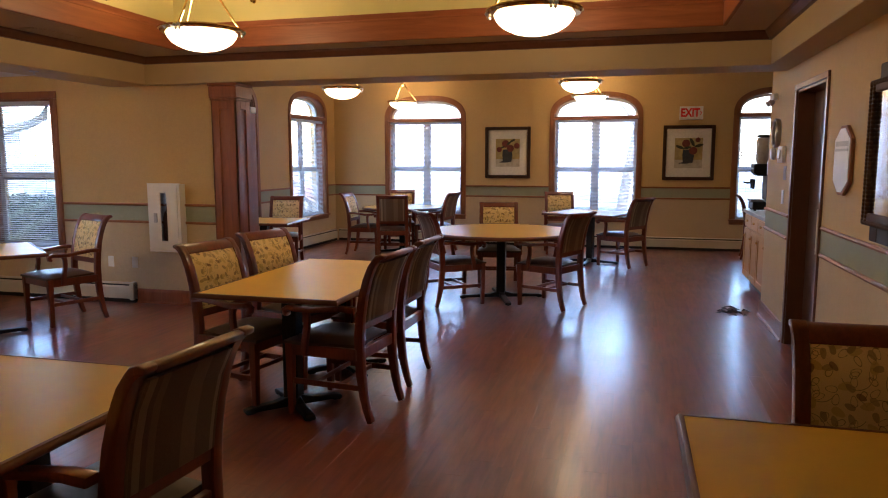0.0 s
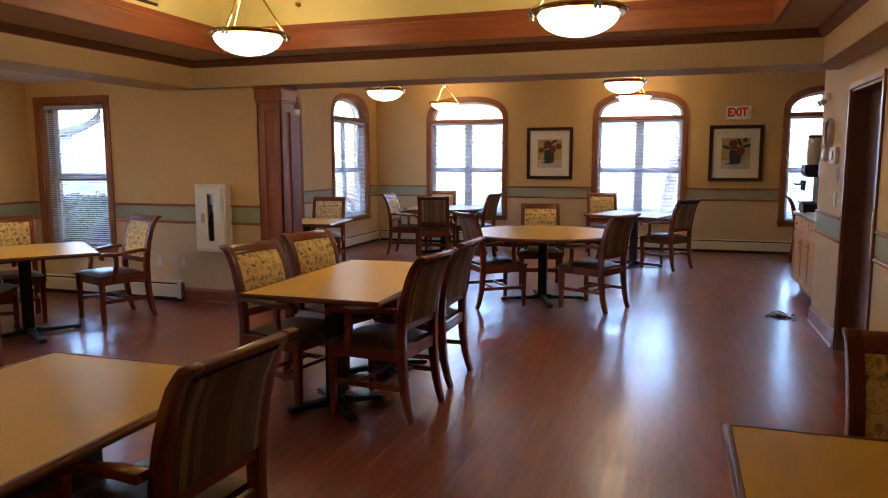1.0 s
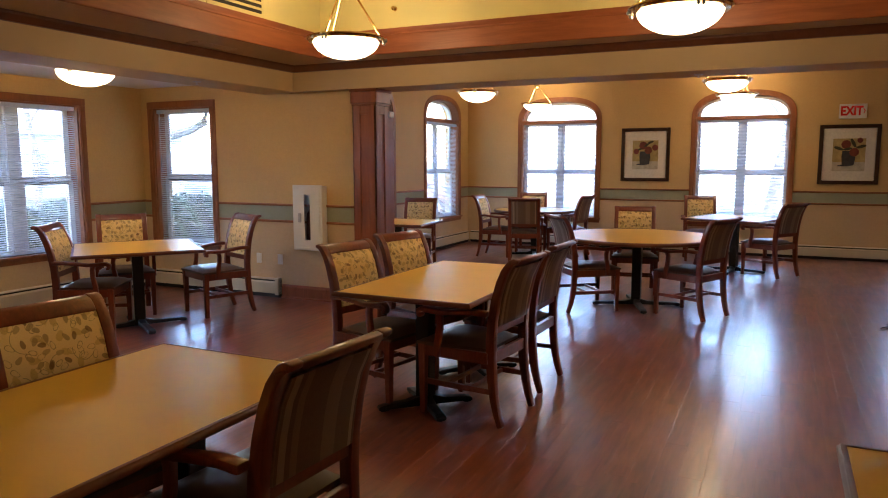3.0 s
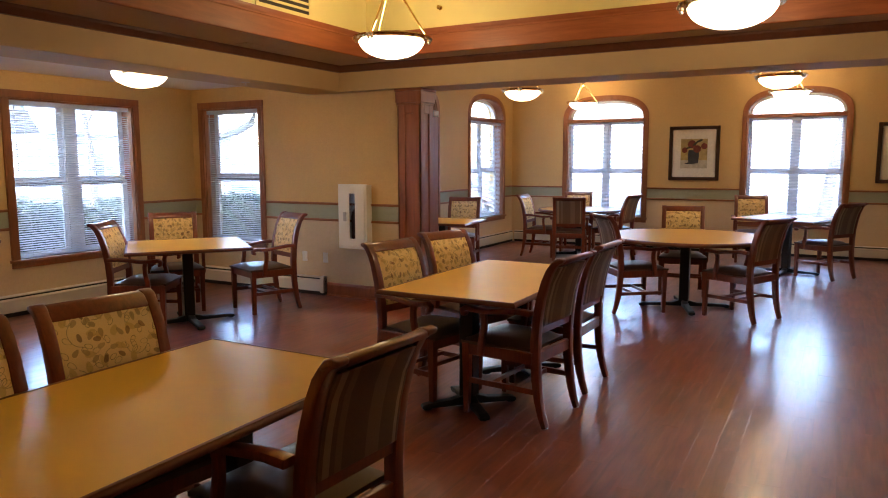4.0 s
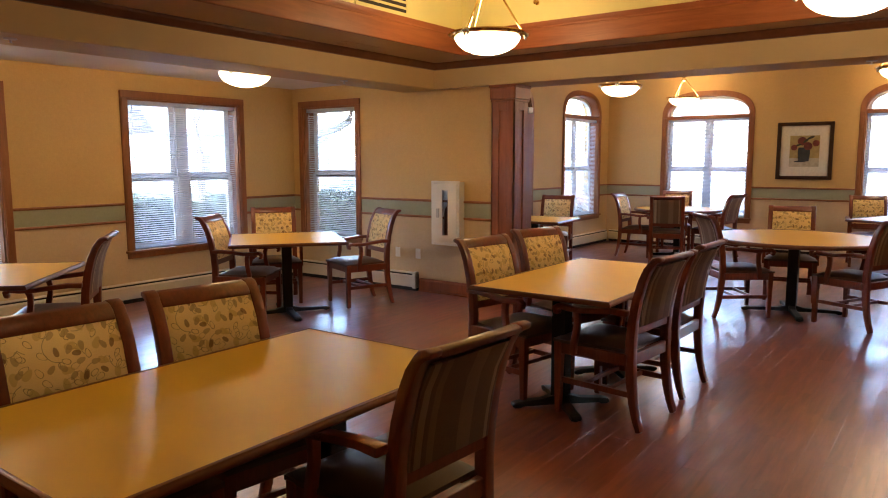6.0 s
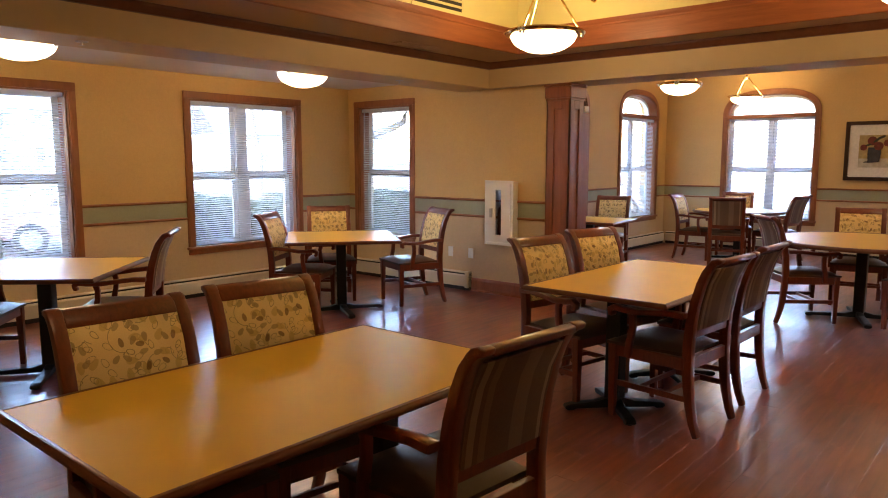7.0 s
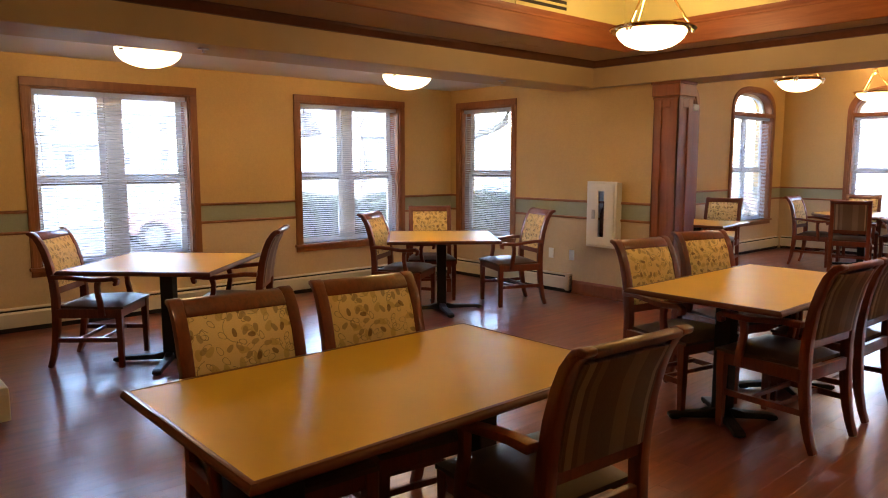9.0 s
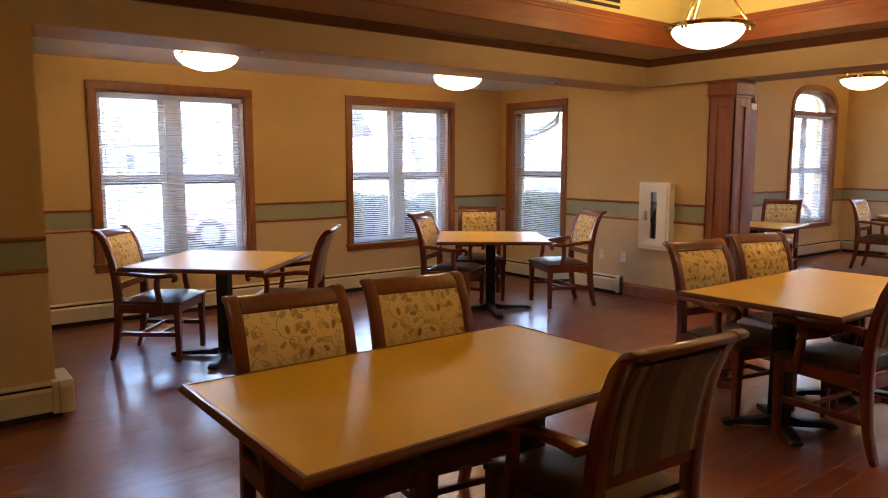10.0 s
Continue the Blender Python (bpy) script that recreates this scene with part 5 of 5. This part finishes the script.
# ---- ceiling fittings ----
def build_sprinkler(x, y, z):
    t = thing("ceiling_sprinkler", pose(x, y, z), "small steel sprinkler under the beam", "sprinkler", "sprinklers")
    part("escutcheon", lathe([(0, -0.001), (0.04, -0.001), (0.036, -0.008), (0.012, -0.010), (0, -0.010)], 20), STEEL, t)
    part("deflector", lathe([(0, -0.008), (0.006, -0.010), (0.006, -0.026), (0.017, -0.028), (0, -0.031)], 12), STEEL, t)


for x, y in ((-4.88, 5.04), (-4.90, 2.09), (-0.66, 6.49)):
    build_sprinkler(x, y, BEAM)
sw = thing("wall_sprinkler", pose(-3.26, OY, 2.91), "small brass sidewall sprinkler on the tray", "sprinkler")
bm = lathe([(0, 0), (0.022, 0), (0.020, 0.008), (0.008, 0.010), (0.008, 0.04), (0.018, 0.042), (0, 0.045)], 14)
bmesh.ops.transform(bm, matrix=Matrix.Rotation(math.pi / 2, 4, "X"), verts=bm.verts[:])
part("head", bm, BRASS, sw)

gr = thing("wall_grille", None, "yellow linear air grille with three dark slots", "vent")
wT = wall_frame(face_x=OX0, outward=-1)
bm = bmesh.new()
box(4.36, -0.012, 2.745, 5.04, -0.001, 2.775, 0, bm), box(4.36, -0.012, 2.905, 5.04, -0.001, 2.935, 0, bm)
for z0, z1 in ((2.805, 2.825), (2.855, 2.875)):
    box(4.36, -0.012, z0, 5.04, -0.001, z1, 0, bm)
for u in (4.36, 5.01):
    box(u, -0.012, 2.775, u + 0.03, -0.001, 2.905, 0, bm)
part("frame", on_wall(wT, bm), VAULT, gr)
part("backing", on_wall(wT, box(4.385, -0.006, 2.77, 5.015, -0.0015, 2.91)), SLOT, gr)

vt = thing("ceiling_vent", None, "flat painted air vent in the ring ceiling", "vent")
part("frame", box(-4.56, 4.60, RINGZ - 0.008, -4.42, 5.10, RINGZ - 0.001, 0.002), RING, vt)
for k in range(4):
    part("slat", box(-4.545 + 0.03 * k, 4.62, RINGZ - 0.013, -4.530 + 0.03 * k, 5.08, RINGZ - 0.0085), RING, vt)

# thin dark brown scraps on the floor by the counter
SCRAP = plain("dark brown scrap", (0.055, 0.032, 0.020), 0.7)
sc = thing("dry_leaves", pose(1.02, 7.45, 0), "thin dark brown scraps lying on the floor", "leaves")
rg = random.Random(3)
for k in range(20):
    a, r = rg.uniform(0, 6.28), rg.uniform(0.0, 0.15)
    ln, wd, cz = rg.uniform(0.07, 0.15), rg.uniform(0.008, 0.018), rg.uniform(0.006, 0.03)
    bm = bmesh.new()
    pts = [(-ln / 2, 0, 0.001), (-ln / 5, wd, cz * 0.5), (ln / 4, wd * 0.8, cz), (ln / 2, 0, 0.003), (ln / 4, -wd * 0.8, cz * 0.7), (-ln / 5, -wd, 0.002)]
    vs = [bm.verts.new(p) for p in pts]
    mid = bm.verts.new((0, 0, cz * 0.5))
    for i in range(6):
        bm.faces.new((vs[i], vs[(i + 1) % 6], mid))
    bmesh.ops.transform(bm, matrix=pose(r * math.cos(a) + 0.04, r * 1.6 * math.sin(a), 0.001, 0, 0, math.degrees(rg.uniform(0, 6.28))), verts=bm.verts[:])
    part("thin_scrap", bm, SCRAP, sc)

# ---- outside ----
GROUND = paint("pale winter ground", (0.33, 0.33, 0.30), 0.9, 0.35, 0.5, 9.0, 0.4)
ROAD = paint("worn asphalt", (0.10, 0.10, 0.10), 0.85, 0.2, 0.6, 30.0, 0.3)
SIDING = paint("pale house siding", (0.46, 0.49, 0.54), 0.7, 0.06, 0.6, 20.0, 0.1)
ROOF = paint("grey roof shingle", (0.36, 0.37, 0.40), 0.8, 0.25, 2.0, 12.0, 0.3)
WINDOW_DARK = plain("dark house window", (0.11, 0.12, 0.14), 0.1)
BARK = paint("grey bark", (0.16, 0.14, 0.125), 0.9, 0.3, 4.0, 30.0, 0.5)
HEDGE = leafy("hedge leaves", (0.07, 0.10, 0.075), (0.11, 0.14, 0.105))
YELLOW_LEAF = leafy("late yellow leaves", (0.22, 0.20, 0.05), (0.38, 0.33, 0.12))
CAR_RED = plain("faded maroon car paint", (0.30, 0.20, 0.20), 0.25)

G = -0.45
bm = bmesh.new()
big = 900.0
bm.faces.new([bm.verts.new(p) for p in ((-big, -big, G), (big, -big, G), (big, big, G), (-big, big, G))])
tagged(part("ground", bm, GROUND), "pale winter lawn round the building", "ground", "", "structure")
tagged(part("road", box(-23, -60, G, -14.5, 80, G + 0.02), ROAD), "grey asphalt parking lane beside the building", "road", "", "structure")
tagged(part("road_north", box(-60, 22, G, 60, 30, G + 0.021), ROAD), "grey asphalt street behind the building", "road", "", "structure")


def build_house(m, w, d, h, wins, label, porch=False):
    t = thing("house", m, label, "house", "houses across the street")
    part("wall", box(-w / 2, -d / 2, 0, w / 2, d / 2, h), SIDING, t)
    part("roof", prism([(-d / 2 - 0.5, h - 0.1), (0, h + d * 0.33), (d / 2 + 0.5, h - 0.1), (d / 2 + 0.5, h + 0.1), (0, h + d * 0.33 + 0.2), (-d / 2 - 0.5, h + 0.1)], -w / 2 - 0.4, w / 2 + 0.4, "x"), ROOF, t)
    for x, z in wins:
        fr = part("window", ring_frame(x - 0.55, z - 0.85, x + 0.55, z + 0.85, 0.1, -d / 2 - 0.05, -d / 2 + 0.02), WHITE, t)
        part("pane", box(x - 0.45, -d / 2 - 0.01, z - 0.75, x + 0.45, -d / 2 + 0.01, z + 0.75), WINDOW_DARK, fr)
        part("meeting_rail", box(x - 0.45, -d / 2 - 0.03, z - 0.04, x + 0.45, -d / 2 - 0.012, z + 0.04), WHITE, fr)
    if porch:
        part("porch_roof", box(-w / 2, -d / 2 - 2.4, 3.6, 0, -d / 2, 3.8), ROOF, t)
        for x in (-w / 2 + 0.2, -w / 4, -0.2):
            part("porch_post", box(x - 0.09, -d / 2 - 2.3, 0, x + 0.09, -d / 2 - 2.12, 3.6), SIDING, t)
        for k in range(12):
            x = -w / 2 + w / 2 * k / 11
            part("baluster", box(x - 0.05, -d / 2 - 2.25, 3.8, x + 0.05, -d / 2 - 2.19, 4.6), ROOF, t)
        part("railing", box(-w / 2, -d / 2 - 2.27, 4.6, 0, -d / 2 - 2.17, 4.72), ROOF, t)


build_house(pose(-80.1, 22, G, 0, 0, 90), 22, 9, 6.9, [(-8.0, 5.6), (-4.5, 5.6), (2.2, 5.6), (5.65, 5.6), (9.0, 5.6), (-3.4, 1.9), (1.8, 2.5), (5.7, 2.5), (9.0, 2.5)], "pale two-storey house with a porch", True)
build_house(pose(-40, 30, G, 0, 0, 75), 11, 8, 3.6, [(-3, 1.7), (0, 1.7), (3, 1.7)], "pale low house across the street")
build_house(pose(-6, 46, G, 0, 0, 180), 16, 9, 5.6, [(-5, 4.2), (-2, 4.2), (2, 4.2), (5, 4.2), (-5, 1.5), (2, 1.5), (5, 1.5)], "pale house across the street")
build_house(pose(16, 44, G, 0, 0, 175), 12, 8, 3.8, [(-3, 1.7), (0, 1.7), (3, 1.7)], "pale low house across the street")


def build_tree(x, y, h, r, seed, label, leaves=0, mat=None):
    rg = random.Random(seed)
    t = thing("tree", pose(x, y, G), label, "tree", "bare trees")
    trunk = bmesh.new()
    tips = []

    def limb(p, d, ln, rad, depth):
        pts, rads = [p], [rad]
        n = 5
        for k in range(n):
            d = (d + Vector((rg.uniform(-0.16, 0.16), rg.uniform(-0.16, 0.16), rg.uniform(-0.02, 0.10)))).normalized()
            pts.append(pts[-1] + d * ln / n)
            rads.append(rad * (1 - 0.62 * (k + 1) / n))
        tube(pts, rads, 6 if depth else 9, trunk)
        tips.append(pts[-1])
        if depth < 3:
            for k in range(rg.randint(3, 4)):
                i = rg.randint(2, n)
                nd = (d + Vector((rg.uniform(-1, 1), rg.uniform(-1, 1), rg.uniform(0.0, 0.6)))).normalized()
                limb(pts[i], nd, ln * rg.uniform(0.5, 0.7), rads[i] * 0.7, depth + 1)

    limb(Vector((0, 0, -0.1)), Vector((rg.uniform(-0.1, 0.1), rg.uniform(-0.1, 0.1), 1)).normalized(), h * 0.55, r, 0)
    part("trunk", trunk, BARK, t)
    if leaves:
        v, f = [], []
        for k in range(leaves):
            p = rg.choice(tips) + Vector((rg.gauss(0, 0.35), rg.gauss(0, 0.35), rg.gauss(0, 0.3)))
            a, s = rg.uniform(0, 6.28), rg.uniform(0.05, 0.10)
            u = Vector((math.cos(a), math.sin(a), rg.uniform(-0.5, 0.5))) * s
            w = Vector((-math.sin(a), math.cos(a), rg.uniform(-0.5, 0.5))) * s * 0.6
            n = len(v)
            v += [p - u, p + w, p + u, p - w]
            f.append((n, n + 1, n + 2, n + 3))
        me = bpy.data.meshes.new("crown")
        me.from_pydata(v, [], f)
        me.materials.append(mat)
        ob = new("crown", me)
        ob.parent = t


build_tree(-25.0, 17.5, 10, 0.16, 1, "bare grey winter tree on the lawn")
build_tree(-29.0, 19.0, 10, 0.2, 2, "bare grey winter tree on the lawn")
build_tree(-12.5, 17.0, 8, 0.24, 5, "tree with late yellow leaves on the lawn", 2600, YELLOW_LEAF)
build_tree(-14.0, 24.0, 9, 0.26, 9, "tree with late yellow leaves on the lawn", 2600, YELLOW_LEAF)
build_tree(-0.3, 20.5, 9, 0.17, 11, "bare grey winter tree on the lawn")
build_tree(-5.0, 23.0, 9, 0.18, 14, "bare grey winter tree on the lawn")
build_tree(-23.5, 2.0, 9, 0.25, 21, "tree with late dark leaves by the lane", 1500, HEDGE)


def build_hedge(x0, y0, x1, y1, h, n, seed, label):
    rg = random.Random(seed)
    v, f = [], []
    for k in range(n):
        px, py = rg.uniform(x0, x1), rg.uniform(y0, y1)
        top = h * (0.86 + 0.14 * noise.noise((px * 1.7, py * 1.7, seed)))
        p = Vector((px, py, G + top * math.sqrt(rg.random())))
        a, s = rg.uniform(0, 6.28), rg.uniform(0.018, 0.034)
        u = Vector((math.cos(a), math.sin(a), rg.uniform(-0.8, 0.8))) * s
        w = Vector((-math.sin(a), math.cos(a), rg.uniform(-0.8, 0.8))) * s * 0.6
        m = len(v)
        v += [p - u, p + w, p + u, p - w]
        f.append((m, m + 1, m + 2, m + 3))
    me = bpy.data.meshes.new("hedge")
    me.from_pydata(v, [], f)
    me.materials.append(HEDGE)
    tagged(new("hedge", me), label, "hedge", "", "stuff")


build_hedge(-10.2, 4.0, -9.0, 11.5, 1.55, 100000, 4, "dark clipped hedge outside the window bay")
build_hedge(-9.0, 8.6, -6.3, 9.4, 1.35, 50000, 6, "low shrub outside the narrow window")


def build_car(m, label):
    t = thing("car", m, label, "car", "parked cars")
    side = [(-2.15, 0.35), (-2.2, 0.75), (-1.9, 0.92), (-1.15, 0.98), (-0.55, 1.42), (0.9, 1.44), (1.55, 1.02), (2.1, 0.92), (2.2, 0.6), (2.15, 0.33)]
    part("body", prism(side, -0.85, 0.85, "y", 0.06), CAR_RED, t)
    for s in (-1, 1):
        part("side_window", prism([(-1.0, 1.0), (-0.5, 1.36), (0.85, 1.37), (1.3, 1.02)], s * 0.855 - 0.004, s * 0.855 + 0.004, "y"), WINDOW_DARK, t)
        for x in (-1.35, 1.35):
            bm = lathe([(0.0, -0.1), (0.33, -0.1), (0.33, 0.1), (0.0, 0.1)], 24)
            bmesh.ops.transform(bm, matrix=Matrix.Translation((x, s * 0.80, 0.33)) @ Matrix.Rotation(math.pi / 2, 4, "X"), verts=bm.verts[:])
            wh = part("wheel", bm, BLACK, t)
            bm = lathe([(0.0, -0.01), (0.21, -0.01), (0.21, 0.01), (0.0, 0.02)], 24)
            bmesh.ops.transform(bm, matrix=Matrix.Translation((x, s * 0.905, 0.33)) @ Matrix.Rotation(math.pi / 2, 4, "X"), verts=bm.verts[:])
            part("rim", bm, STEEL, wh)


build_car(pose(-16.2, 6.85, G + 0.02, 0, 0, 82), "red car parked in the lane")
build_car(pose(-12.5, 23.5, G + 0.021, 0, 0, 5), "red car parked along the street")
# grey porch brace and eave outside the narrow window
pb = thing("porch_roof", None, "grey porch eave with brace outside the window", "porch")
part("eave", box(-9.6, 7.2, 2.35, -5.7, 8.4, 2.5), SIDING, pb)
part("brace", tube([(-9.45, 8.27, 1.80), (-8.5, 8.2, 1.92), (-8.07, 8.2, 2.01), (-7.85, 8.2, 2.10), (-7.74, 8.2, 2.36)], 0.06, 8), SIDING, pb)
part("post", box(-9.55, 8.2, G, -9.4, 8.35, 2.35), SIDING, pb)

# ---- floor planks, each a piece of its own near the standpoint ----
sub = part("floor", box(XA - 0.3, BACK - 0.2, -0.12, 3.9, YF + 0.3, -0.004), JOINT)
tagged(sub, "reddish-brown glossy wood plank floor", "floor", "", "structure")
PW, GAP = 0.112, 0.0001
rng = random.Random(7)
shapes = {}


def plank_verts(x0, y0, x1, y1, tilt):
    """A thin board, a little out of level as worn boards are."""
    b = 0.0007
    mx, my = (x0 + x1) / 2, (y0 + y1) / 2
    top = [(x, y, -0.0012 + tilt[0] * (x - mx) + tilt[1] * (y - my))
           for x, y in ((x0 + b, y0 + b), (x1 - b, y0 + b), (x1 - b, y1 - b), (x0 + b, y1 - b))]
    low = [(x, y, t[2] - 0.0005) for (x, y), t in zip(((x0, y0), (x1, y0), (x1, y1), (x0, y1)), top)]
    return low, top


PLANK_FACES = [(4, 5, 6, 7), (0, 1, 5, 4), (1, 2, 6, 5), (2, 3, 7, 6), (3, 0, 4, 7)]
rest_v, rest_f = [], []
count = 0
x = XA
while x < 3.6:
    y = BACK - rng.uniform(0, 0.9)
    while y < YF:
        ln = rng.choice((0.61, 0.91, 1.22))
        y0, y1 = max(y, BACK), min(y + ln, YF)
        y += ln
        inside = (x < XR or y1 > 7.2) and (x > XE or y0 < YB + 0.1) and y1 - y0 > 0.03
        if not inside:
            continue
        tilt = (rng.choice((-0.003, -0.002, -0.001, 0.001, 0.002, 0.003)), rng.choice((-0.0009, 0.0, 0.0009)))
        cx, cy = x + PW / 2, (y0 + y1) / 2
        if -2.2 < cx < 1.25 and 2.4 < cy < 8.4 and count < 300:
            key = (round(y1 - y0, 3), tilt)
            if key not in shapes:
                h = (y1 - y0) / 2
                lo, hi = plank_verts(-PW / 2 + GAP, -h + GAP, PW / 2 - GAP, h - GAP, tilt)
                me = bpy.data.meshes.new("floor_plank")
                me.from_pydata(lo + hi, [], PLANK_FACES)
                me.materials.append(FLOOR)
                shapes[key] = me
            ob = new("floor_plank", shapes[key])
            ob.location = (cx, cy, 0)
            ob.parent = sub
            count += 1
        else:
            lo, hi = plank_verts(x + GAP, y0 + GAP, x + PW - GAP, y1 - GAP, tilt)
            n = len(rest_v)
            rest_v += lo + hi
            rest_f += [tuple(i + n for i in f) for f in PLANK_FACES]
    x += PW
me = bpy.data.meshes.new("floor_planks")
me.from_pydata(rest_v, [], rest_f)
me.materials.append(FLOOR)
rest = new("floor_planks", me)
rest.parent = sub
tagged(rest, "reddish-brown planks", kind="stuff")
